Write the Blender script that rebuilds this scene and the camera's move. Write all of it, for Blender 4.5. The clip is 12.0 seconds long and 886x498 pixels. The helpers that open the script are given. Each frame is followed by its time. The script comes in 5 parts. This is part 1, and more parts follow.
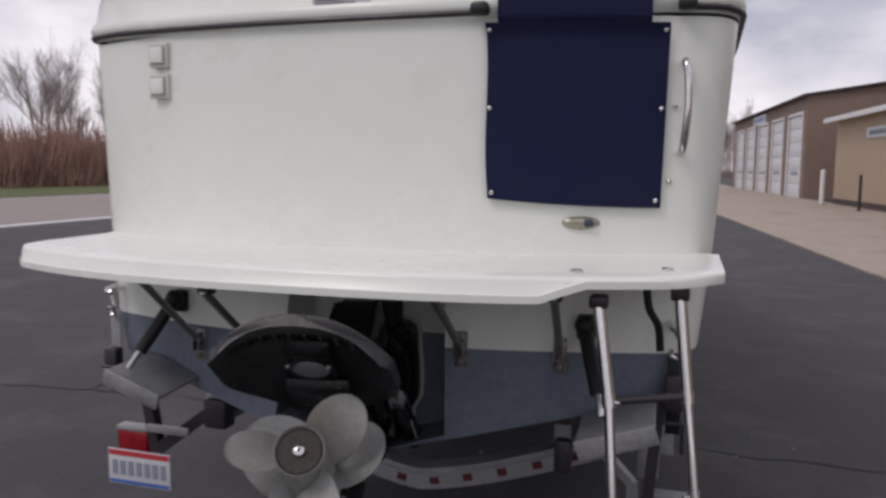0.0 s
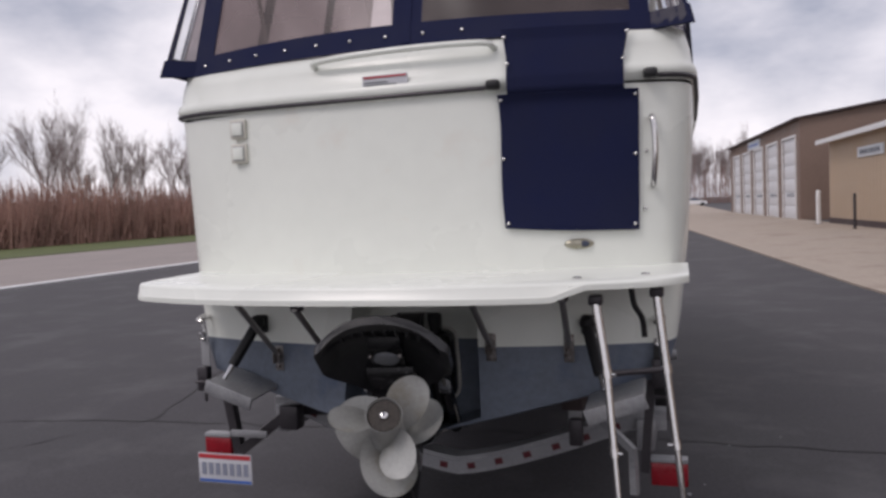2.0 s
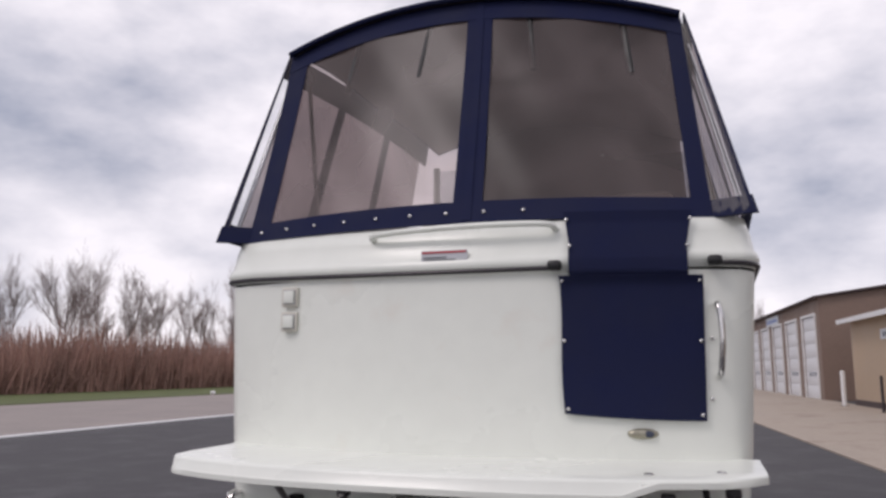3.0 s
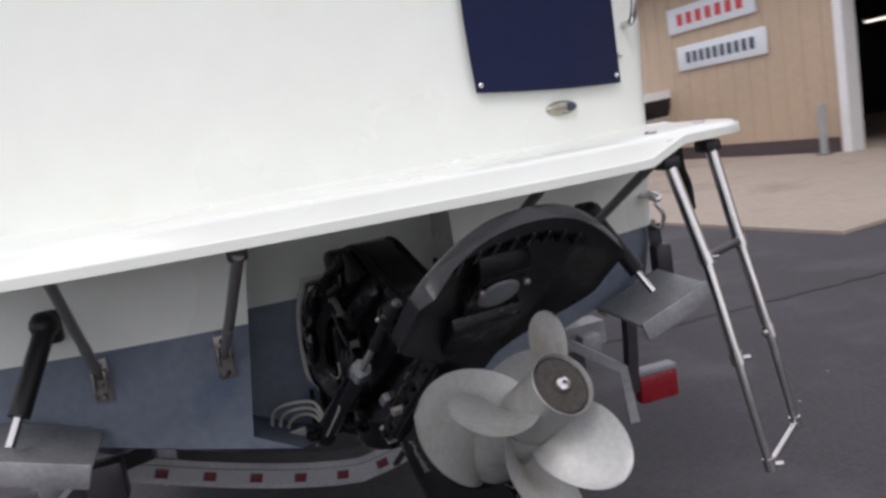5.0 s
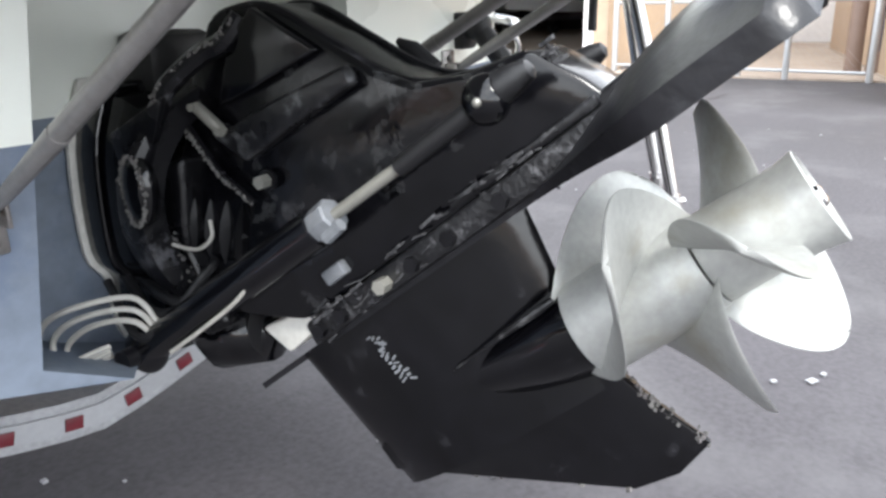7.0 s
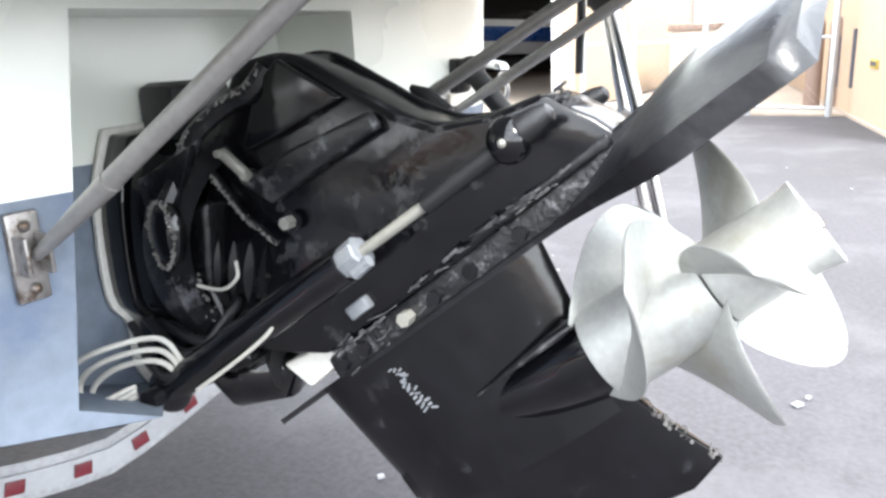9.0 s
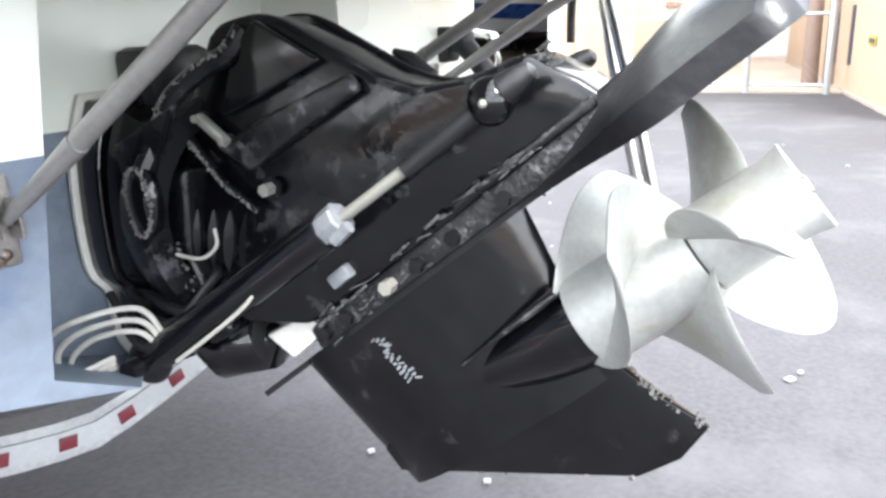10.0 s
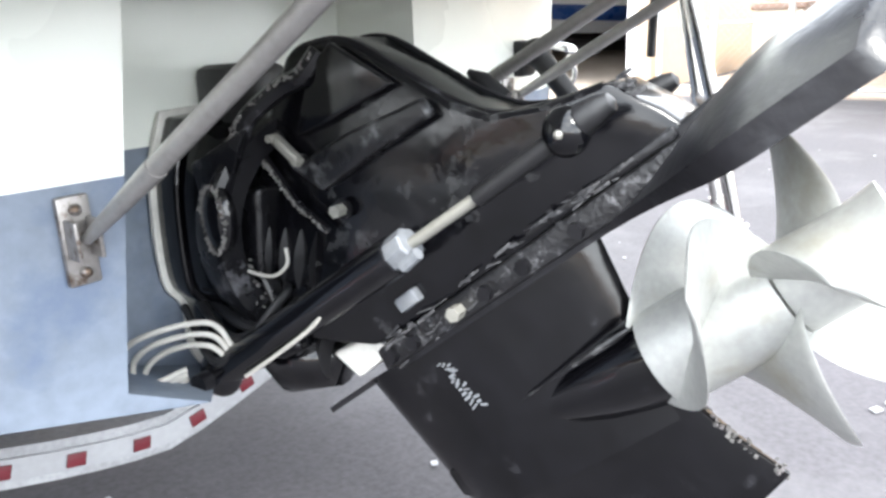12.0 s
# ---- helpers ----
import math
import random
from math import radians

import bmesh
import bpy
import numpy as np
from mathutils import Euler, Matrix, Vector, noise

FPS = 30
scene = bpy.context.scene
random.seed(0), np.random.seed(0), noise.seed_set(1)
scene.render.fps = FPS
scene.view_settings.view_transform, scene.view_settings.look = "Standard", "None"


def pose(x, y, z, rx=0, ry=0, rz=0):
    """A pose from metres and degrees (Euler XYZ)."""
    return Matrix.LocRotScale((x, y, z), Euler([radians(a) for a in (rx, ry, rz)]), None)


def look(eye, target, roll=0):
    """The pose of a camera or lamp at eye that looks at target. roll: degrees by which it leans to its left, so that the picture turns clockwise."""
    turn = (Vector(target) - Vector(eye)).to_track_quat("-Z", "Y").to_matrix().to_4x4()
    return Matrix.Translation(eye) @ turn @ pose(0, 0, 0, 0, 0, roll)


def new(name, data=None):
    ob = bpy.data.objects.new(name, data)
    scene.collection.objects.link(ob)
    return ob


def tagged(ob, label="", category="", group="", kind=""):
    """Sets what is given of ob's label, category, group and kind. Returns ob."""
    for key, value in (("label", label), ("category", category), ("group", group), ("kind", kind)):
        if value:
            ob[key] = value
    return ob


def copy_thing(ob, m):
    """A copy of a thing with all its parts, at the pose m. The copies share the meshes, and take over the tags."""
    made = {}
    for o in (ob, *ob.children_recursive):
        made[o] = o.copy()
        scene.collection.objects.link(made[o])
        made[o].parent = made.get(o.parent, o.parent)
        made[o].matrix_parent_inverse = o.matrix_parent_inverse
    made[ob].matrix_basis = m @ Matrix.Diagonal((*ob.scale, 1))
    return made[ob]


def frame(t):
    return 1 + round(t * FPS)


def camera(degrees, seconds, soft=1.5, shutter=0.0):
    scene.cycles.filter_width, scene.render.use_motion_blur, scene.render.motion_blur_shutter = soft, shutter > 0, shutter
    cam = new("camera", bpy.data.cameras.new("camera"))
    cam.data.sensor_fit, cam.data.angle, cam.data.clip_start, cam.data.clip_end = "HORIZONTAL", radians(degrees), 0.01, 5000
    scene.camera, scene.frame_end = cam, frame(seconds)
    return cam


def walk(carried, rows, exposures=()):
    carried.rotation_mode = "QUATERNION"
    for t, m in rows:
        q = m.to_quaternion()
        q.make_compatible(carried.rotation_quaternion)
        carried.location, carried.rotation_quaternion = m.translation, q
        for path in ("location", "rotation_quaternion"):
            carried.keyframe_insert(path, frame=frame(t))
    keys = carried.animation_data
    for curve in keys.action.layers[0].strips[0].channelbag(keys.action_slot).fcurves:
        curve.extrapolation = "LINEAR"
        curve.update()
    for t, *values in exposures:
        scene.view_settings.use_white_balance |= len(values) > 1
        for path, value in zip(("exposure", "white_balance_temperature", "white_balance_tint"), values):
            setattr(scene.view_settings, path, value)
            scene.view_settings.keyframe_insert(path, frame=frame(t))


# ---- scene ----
cam = camera(60.5, 12.0, soft=2.8, shutter=0.4)
PATH = [
    (0, (1.048, -2.425, 1.636), (0.463, -0.525, 1.423), 0.5),
    (0.5, (1.159, -2.718, 1.634), (0.527, -0.831, 1.428), -3.5),
    (1, (1.181, -2.926, 1.643), (0.658, -1.004, 1.466), -3.0),
    (1.5, (1.143, -3.08, 1.64), (0.609, -1.163, 1.448), -2.4),
    (2, (1.15, -3.116, 1.638), (0.554, -1.21, 1.528), -2.4),
    (2.5, (1.139, -3.076, 1.625), (0.489, -1.187, 1.517), -1.4),
    (3, (0.962, -3.093, 1.708), (0.346, -1.216, 2.022), 0.1),
    (3.5, (0.661, -2.928, 1.646), (0.263, -0.968, 1.589), -2.5),
    (3.7, (0.569, -2.819, 1.582), (0.266, -0.845, 1.469), -2.7),
    (5.3, (-0.393, -1.905, 1.441), (0.36, -0.086, 1.088), -8.1),
    (5.5, (-0.438, -1.787, 1.446), (0.438, -0.035, 1.046), -6.5),
    (6, (-0.582, -1.509, 1.378), (0.662, -0.068, 0.767), -5.6),
    (6.5, (-0.601, -1.255, 1.277), (0.783, 0.049, 0.656), -3.9),
    (7, (-0.661, -1.092, 1.213), (0.837, 0.074, 0.584), -1.6),
    (9, (-0.745, -1.073, 1.223), (0.823, 0.051, 0.693), -2.5),
    (9.5, (-0.736, -1.075, 1.211), (0.829, 0.048, 0.673), -2.4),
    (10, (-0.72, -1.079, 1.199), (0.838, 0.032, 0.618), -2.5),
    (10.5, (-0.711, -1.078, 1.203), (0.825, 0.055, 0.605), -2.5),
    (11, (-0.691, -1.081, 1.204), (0.813, 0.099, 0.617), -2.5),
    (11.5, (-0.677, -1.079, 1.213), (0.794, 0.149, 0.64), -2.0),
    (12, (-0.697, -1.063, 1.228), (0.75, 0.193, 0.655), -2.4),
]
# light and colour balance along the walk
EXPOSURES = [
    (0, -0.18, 6580, 20), (1.5, -0.15, 6580, 20), (2.0, -0.06, 6580, 20), (3.0, -0.04, 6580, 20), (3.7, -0.15, 6580, 20), (5.3, 0.5, 6400, 17),
    (6.0, 0.7, 6350, 16), (6.5, 1.6, 6380, 10), (7.0, 2.5, 6400, 9), (9.0, 3.27, 6380, 8), (12.0, 3.34, 6380, 8),
]
walk(cam, [(t, look(eye, target, roll)) for t, eye, target, roll in PATH], EXPOSURES)

# ---- world, sun ----
world = bpy.data.worlds.new("overcast_sky")
scene.world = world
world.use_nodes = True
wn, wl = world.node_tree.nodes, world.node_tree.links
wn.clear()
w_out = wn.new("ShaderNodeOutputWorld")
w_bg = wn.new("ShaderNodeBackground")
w_bg.inputs["Strength"].default_value = 1.0
sky = wn.new("ShaderNodeTexSky")
sky.sky_type = "NISHITA"
sky.sun_disc = False
sky.sun_elevation, sky.sun_rotation = radians(48), radians(215)
sky_gain = wn.new("ShaderNodeVectorMath")
sky_gain.operation = "SCALE"
sky_gain.inputs["Scale"].default_value = 0.07
wl.new(sky.outputs["Color"], sky_gain.inputs[0])
w_tc = wn.new("ShaderNodeTexCoord")
w_map = wn.new("ShaderNodeMapping")
w_map.inputs["Scale"].default_value = (1.0, 1.0, 1.9)
w_map.inputs["Location"].default_value = (0.35, 0.1, 0.2)
wl.new(w_tc.outputs["Generated"], w_map.inputs["Vector"])
cloud = wn.new("ShaderNodeTexNoise")
cloud.inputs["Scale"].default_value, cloud.inputs["Detail"].default_value = 2.5, 6
cloud.inputs["Roughness"].default_value = 0.52
wl.new(w_map.outputs["Vector"], cloud.inputs["Vector"])
w_ramp = wn.new("ShaderNodeValToRGB")
w_ramp.color_ramp.elements[0].position, w_ramp.color_ramp.elements[0].color = 0.355, (0.42, 0.47, 0.56, 1)
w_ramp.color_ramp.elements[1].position, w_ramp.color_ramp.elements[1].color = 0.57, (1.07, 1.08, 1.10, 1)
wl.new(cloud.outputs["Fac"], w_ramp.inputs["Fac"])
w_mix = wn.new("ShaderNodeMix")
w_mix.data_type = "RGBA"
w_mix.inputs["Factor"].default_value = 0.9
wl.new(sky_gain.outputs["Vector"], w_mix.inputs["A"])
wl.new(w_ramp.outputs["Color"], w_mix.inputs["B"])
wl.new(w_mix.outputs["Result"], w_bg.inputs["Color"])
wl.new(w_bg.outputs["Background"], w_out.inputs["Surface"])

sun = new("sun", bpy.data.lights.new("sun", "SUN"))
sun.data.energy, sun.data.angle, sun.data.color = 0.9, radians(18), (1.0, 0.97, 0.93)
sun.matrix_world = look((-6, -9, 12), (0, 0, 0))


# ---- materials ----
def mat(name, base, rough=0.6, metal=0.0, var=0.12, scale=3.0, fine=60.0, bump=0.1, stain=None, stain_at=(0.55, 0.7), stain_scale=2.0, coat=0.0, spec=0.5):
    """A surface with large and fine variation, fine relief, and patches of a stain."""
    m = bpy.data.materials.new(name)
    m.use_nodes = True
    n, l = m.node_tree.nodes, m.node_tree.links
    b = n["Principled BSDF"]
    b.inputs["Metallic"].default_value = metal
    b.inputs["Coat Weight"].default_value = coat
    b.inputs["Specular IOR Level"].default_value = spec
    tc = n.new("ShaderNodeTexCoord")
    geo = n.new("ShaderNodeNewGeometry")
    info = n.new("ShaderNodeObjectInfo")
    big, small = n.new("ShaderNodeTexNoise"), n.new("ShaderNodeTexNoise")
    big.inputs["Scale"].default_value, big.inputs["Detail"].default_value = scale, 5
    small.inputs["Scale"].default_value, small.inputs["Detail"].default_value = fine, 3
    l.new(geo.outputs["Position"], big.inputs["Vector"])
    l.new(geo.outputs["Position"], small.inputs["Vector"])
    add = n.new("ShaderNodeMath")
    add.operation = "ADD"
    l.new(big.outputs["Fac"], add.inputs[0])
    l.new(small.outputs["Fac"], add.inputs[1])
    rng = n.new("ShaderNodeMapRange")
    rng.inputs["From Min"].default_value, rng.inputs["From Max"].default_value = 0.7, 1.3
    rng.inputs["To Min"].default_value, rng.inputs["To Max"].default_value = 1 - var, 1 + var
    l.new(add.outputs["Value"], rng.inputs["Value"])
    mul = n.new("ShaderNodeVectorMath")
    mul.operation = "SCALE"
    mul.inputs[0].default_value = base[:3]
    l.new(rng.outputs["Result"], mul.inputs["Scale"])
    col = mul.outputs["Vector"]
    if stain:
        st = n.new("ShaderNodeTexNoise")
        st.inputs["Scale"].default_value, st.inputs["Detail"].default_value, st.inputs["Roughness"].default_value = stain_scale, 8, 0.65
        l.new(geo.outputs["Position"], st.inputs["Vector"])
        sr = n.new("ShaderNodeMapRange")
        sr.inputs["From Min"].default_value, sr.inputs["From Max"].default_value = stain_at
        l.new(st.outputs["Fac"], sr.inputs["Value"])
        mx = n.new("ShaderNodeMix")
        mx.data_type = "RGBA"
        l.new(sr.outputs["Result"], mx.inputs["Factor"])
        l.new(col, mx.inputs["A"])
        mx.inputs["B"].default_value = (*stain[:3], 1)
        col = mx.outputs["Result"]
    l.new(col, b.inputs["Base Color"])
    rr = n.new("ShaderNodeMapRange")
    rr.inputs["From Min"].default_value, rr.inputs["From Max"].default_value = 0.3, 0.7
    rr.inputs["To Min"].default_value, rr.inputs["To Max"].default_value = max(0.03, rough - 0.1), min(1, rough + 0.1)
    l.new(big.outputs["Fac"], rr.inputs["Value"])
    l.new(rr.outputs["Result"], b.inputs["Roughness"])
    if bump:
        bp = n.new("ShaderNodeBump")
        bp.inputs["Strength"].default_value, bp.inputs["Distance"].default_value = bump, 0.004
        l.new(small.outputs["Fac"], bp.inputs["Height"])
        l.new(bp.outputs["Normal"], b.inputs["Normal"])
    return m


GELCOAT = mat("white_gelcoat", (0.775, 0.80, 0.74), 0.28, var=0.025, scale=1.2, fine=9, bump=0.02, stain=(0.74, 0.72, 0.65), stain_at=(0.6, 0.8), stain_scale=3)
ANTIFOUL = mat("blue_grey_antifouling", (0.145, 0.172, 0.215), 0.62, var=0.14, scale=5, fine=40, bump=0.15, stain=(0.10, 0.13, 0.19), stain_at=(0.52, 0.66), stain_scale=6)
CANVAS = mat("navy_canvas", (0.009, 0.0125, 0.046), 0.85, spec=0.25, var=0.16, scale=4, fine=260, bump=0.3)
BLACK_PAINT = mat("black_gloss_paint", (0.0017, 0.0017, 0.0024), 0.11, var=0.5, scale=9, fine=24, bump=0.14, stain=(0.022, 0.022, 0.025), stain_at=(0.62, 0.76), stain_scale=18, spec=0.46)
BLACK_WORN = mat("worn_black_paint", (0.004, 0.004, 0.005), 0.3, var=0.3, scale=14, fine=50, bump=0.3, spec=0.28, stain=(0.05, 0.05, 0.055), stain_at=(0.60, 0.67), stain_scale=16)
BLACK_RUBBER = mat("black_rubber", (0.005, 0.005, 0.006), 0.5, var=0.3, scale=9, fine=80, bump=0.2)
STEEL_PROP = mat("dull_stainless_steel", (0.355, 0.36, 0.345), 0.46, metal=0.4, var=0.12, scale=7, fine=90, bump=0.04, stain=(0.27, 0.26, 0.21), stain_at=(0.52, 0.74), stain_scale=9)
ROD_STEEL = mat("bright_ram_rod", (0.24, 0.235, 0.21), 0.35, metal=0.4, var=0.08, scale=20, fine=90, bump=0.03)
STAINLESS = mat("polished_stainless", (0.62, 0.61, 0.60), 0.16, metal=1.0, var=0.05, scale=5, fine=60, bump=0.0)
TUBE_GREY = mat("weathered_steel_tube", (0.27, 0.26, 0.25), 0.38, metal=0.6, var=0.12, scale=8, fine=90, bump=0.03)
DARK_TUBE = mat("dark_steel_tube", (0.05, 0.045, 0.05), 0.4, metal=0.4, var=0.2, scale=8, fine=90, bump=0.03)
ALLOY = mat("grey_cast_alloy", (0.185, 0.195, 0.21), 0.5, metal=0.35, var=0.15, scale=14, fine=120, bump=0.2, stain=(0.25, 0.25, 0.25), stain_at=(0.6, 0.72), stain_scale=20)
# grey patches hold dull paint haze plus reflections painted into the colour
MOTTLED = mat("black_paint_haze_and_sheen", (0.0022, 0.0022, 0.0030), 0.15, var=0.5, scale=9, fine=30, bump=0.2, stain=(0.046, 0.047, 0.048), stain_at=(0.57, 0.70), stain_scale=11, spec=0.38)
SOOT = mat("brown_exhaust_soot", (0.042, 0.036, 0.031), 0.8, var=0.4, scale=20, fine=90, bump=0.3)
CORRODED = mat("corroded_grey_paint", (0.055, 0.055, 0.058), 0.6, var=0.5, scale=30, fine=160, bump=0.6, stain=(0.012, 0.012, 0.014), stain_at=(0.48, 0.58), stain_scale=45)
FLANGE = mat("corroded_flange_paint", (0.004, 0.004, 0.005), 0.45, var=0.5, scale=22, fine=140, bump=0.6, stain=(0.075, 0.075, 0.08), stain_at=(0.555, 0.63), stain_scale=30)
SCUFFED = mat("scuffed_black_paint", (0.006, 0.006, 0.007), 0.28, var=0.4, scale=12, fine=60, bump=0.3, stain=(0.12, 0.122, 0.125), stain_at=(0.52, 0.70), stain_scale=24, spec=0.4)
SCUFFED_PLATE = mat("scratched_black_plate", (0.005, 0.005, 0.0065), 0.33, var=0.4, scale=10, fine=70, bump=0.2, stain=(0.04, 0.041, 0.045), stain_at=(0.58, 0.78), stain_scale=17, spec=0.5)
SALT = mat("corroded_white_metal", (0.10, 0.097, 0.092), 0.75, var=0.45, scale=30, fine=160, bump=0.5, stain=(0.12, 0.11, 0.11), stain_at=(0.5, 0.6), stain_scale=40)
DULL_CHROME = mat("dull_chrome", (0.26, 0.245, 0.235), 0.38, metal=0.7, var=0.25, scale=25, fine=90, bump=0.1, stain=(0.10, 0.07, 0.05), stain_at=(0.52, 0.62), stain_scale=40)
GALV = mat("galvanised_steel", (0.33, 0.335, 0.345), 0.5, metal=0.5, var=0.18, scale=12, fine=80, bump=0.08)
# white tape greyed in its colour for the shade under the boat
TAPE_WHITE = mat("white_reflective_tape", (0.28, 0.285, 0.295), 0.4, var=0.08, scale=10, fine=60, bump=0.02)
RED_PLASTIC = mat("red_lens", (0.26, 0.008, 0.016), 0.25, var=0.15, scale=12, fine=60, bump=0.05)
# red tape dulled the same way, under-boat shade in the colour
RED_TAPE = mat("red_reflective_tape", (0.095, 0.008, 0.014), 0.4, var=0.2, scale=20, fine=60, bump=0.03)
RED_INK = mat("red_ink", (0.5, 0.04, 0.05), 0.5, var=0.08, bump=0)
BLUE_INK = mat("blue_ink", (0.05, 0.13, 0.42), 0.5, var=0.08, bump=0)
DARK_INK = mat("dark_ink", (0.03, 0.04, 0.07), 0.5, var=0.08, bump=0)
FADED_INK = mat("faded_ink", (0.24, 0.26, 0.33), 0.5, var=0.1, bump=0)
SLATE_INK = mat("slate_blue_ink", (0.06, 0.09, 0.15), 0.5, var=0.08, bump=0)
PLATE = mat("white_plate_paint", (0.56, 0.57, 0.60), 0.4, var=0.05, bump=0.02)
GASKET = mat("white_sealant", (0.55, 0.54, 0.50), 0.6, var=0.1, scale=20, fine=80, bump=0.15)
HOSE = mat("white_hose", (0.34, 0.33, 0.30), 0.5, var=0.12, scale=14, fine=60, bump=0.05)
OUTLET = mat("ivory_plastic", (0.62, 0.60, 0.53), 0.5, var=0.05, bump=0.03)
BRASS = mat("tarnished_chrome", (0.36, 0.34, 0.27), 0.3, metal=0.9, var=0.2, scale=20, bump=0.02)
ASPHALT = mat("asphalt", (0.047, 0.044, 0.049), 0.82, var=0.3, scale=0.7, fine=45, bump=0.55, stain=(0.088, 0.085, 0.09), stain_at=(0.5, 0.75), stain_scale=1.1)
CONCRETE = mat("worn_concrete", (0.365, 0.305, 0.25), 0.85, var=0.14, scale=0.5, fine=14, bump=0.2, stain=(0.24, 0.19, 0.155), stain_at=(0.52, 0.7), stain_scale=0.5)
SHOULDER = mat("pale_gravel_road", (0.27, 0.235, 0.22), 0.9, var=0.18, scale=0.4, fine=12, bump=0.3)
GRASS_M = mat("spring_grass", (0.085, 0.105, 0.03), 0.9, var=0.4, scale=0.5, fine=14, bump=0.5)
REED_M = mat("dry_reed", (0.31, 0.185, 0.15), 0.9, var=0.45, scale=0.35, fine=9, bump=0.2)
# bark lightened: the distance haze is mixed into its colour
BARK = mat("haze_paled_bark", (0.27, 0.22, 0.21), 0.9, var=0.3, scale=2, fine=14, bump=0.3)
TAN_WALL = mat("tan_metal_siding", (0.44, 0.335, 0.24), 0.55, var=0.06, scale=0.5, fine=8, bump=0.05)
BROWN_WALL = mat("brown_metal_siding", (0.21, 0.145, 0.115), 0.6, var=0.08, scale=0.5, fine=8, bump=0.05)
WHITE_TRIM = mat("white_painted_metal", (0.72, 0.72, 0.72), 0.45, var=0.05, scale=1, fine=10, bump=0.02)
DOOR_WHITE = mat("white_sectional_door", (0.70, 0.71, 0.73), 0.5, var=0.05, scale=1, fine=10, bump=0.02)
DARK_BASE = mat("dark_base_course", (0.07, 0.05, 0.05), 0.8, var=0.2, scale=1, fine=12, bump=0.2)
# dark colour stands for the dimness inside the open workshop
DARK_IN = mat("interior_wall_darkened_for_shade", (0.05, 0.045, 0.045), 0.8, var=0.2, scale=1, fine=8, bump=0.1)
SIGN_M = mat("sign_board", (0.62, 0.66, 0.70), 0.5, var=0.05, scale=2, bump=0.02)
FENCE_M = mat("fence_pipe", (0.40, 0.41, 0.42), 0.45, metal=0.5, var=0.12, scale=5, bump=0.05)
BOAT_RED = mat("dark_hull_paint", (0.012, 0.010, 0.014), 0.25, var=0.1, bump=0.02)
BOAT_BLUE = mat("blue_hull_paint", (0.02, 0.07, 0.25), 0.3, var=0.1, bump=0.02)
TYRE = mat("tyre_rubber", (0.02, 0.02, 0.02), 0.8, var=0.2, bump=0.3)
INTERIOR = mat("beige_vinyl_upholstery", (0.50, 0.45, 0.38), 0.6, var=0.08, scale=3, fine=40, bump=0.1)
CURTAIN = mat("brown_grey_lining", (0.21, 0.168, 0.168), 0.9, var=0.12, scale=2, fine=160, bump=0.2)
# brush twigs, likewise paled by haze put into the colour
BARE = mat("haze_paled_brush", (0.24, 0.155, 0.135), 0.95, var=0.4, scale=0.5, fine=6, bump=0)


def vinyl(name, tint, haze):
    """Clear window vinyl: it lets light through, with a milky haze and a gloss."""
    m = bpy.data.materials.new(name)
    m.use_nodes = True
    n, l = m.node_tree.nodes, m.node_tree.links
    n.clear()
    out = n.new("ShaderNodeOutputMaterial")
    tr, df, gl = n.new("ShaderNodeBsdfTransparent"), n.new("ShaderNodeBsdfDiffuse"), n.new("ShaderNodeBsdfGlossy")
    tr.inputs["Color"].default_value = (*tint, 1)
    df.inputs["Color"].default_value = (0.20, 0.165, 0.16, 1)
    gl.inputs["Roughness"].default_value = 0.3
    geo, no, mr = n.new("ShaderNodeNewGeometry"), n.new("ShaderNodeTexNoise"), n.new("ShaderNodeMapRange")
    no.inputs["Scale"].default_value, no.inputs["Detail"].default_value, no.inputs["Distortion"].default_value = 1.8, 3, 0.6
    l.new(geo.outputs["Position"], no.inputs["Vector"])
    mr.inputs["From Min"].default_value, mr.inputs["From Max"].default_value = 0.3, 0.7
    mr.inputs["To Min"].default_value, mr.inputs["To Max"].default_value = haze * 0.5, haze * 1.5
    l.new(no.outputs["Fac"], mr.inputs["Value"])
    a, b = n.new("ShaderNodeMixShader"), n.new("ShaderNodeMixShader")
    l.new(mr.outputs["Result"], a.inputs["Fac"])
    l.new(tr.outputs["BSDF"], a.inputs[1])
    l.new(df.outputs["BSDF"], a.inputs[2])
    b.inputs["Fac"].default_value = 0.025
    l.new(a.outputs["Shader"], b.inputs[1])
    l.new(gl.outputs["BSDF"], b.inputs[2])
    bp = n.new("ShaderNodeBump")
    bp.inputs["Strength"].default_value, bp.inputs["Distance"].default_value = 0.2, 0.02
    l.new(no.outputs["Fac"], bp.inputs["Height"])
    l.new(bp.outputs["Normal"], gl.inputs["Normal"])
    l.new(b.outputs["Shader"], out.inputs["Surface"])
    return m


VINYL = vinyl("window_vinyl", (0.54, 0.475, 0.48), 0.36)
VINYL_CLEAR = vinyl("clear_side_vinyl", (0.85, 0.86, 0.88), 0.12)


def glow(name, color, strength):
    m = bpy.data.materials.new(name)
    m.use_nodes = True
    b = m.node_tree.nodes["Principled BSDF"]
    b.inputs["Base Color"].default_value = (*color, 1)
    b.inputs["Emission Color"].default_value = (*color, 1)
    b.inputs["Emission Strength"].default_value = strength
    return m


TUBE_LAMP = glow("fluorescent_tube", (1.0, 0.95, 0.82), 1.1)


# ---- mesh helpers ----
def thing(name, label, category, group="", at=(0, 0, 0)):
    ob = new(name)
    ob.empty_display_size = 0.1
    ob.location = at
    return tagged(ob, label, category, group)


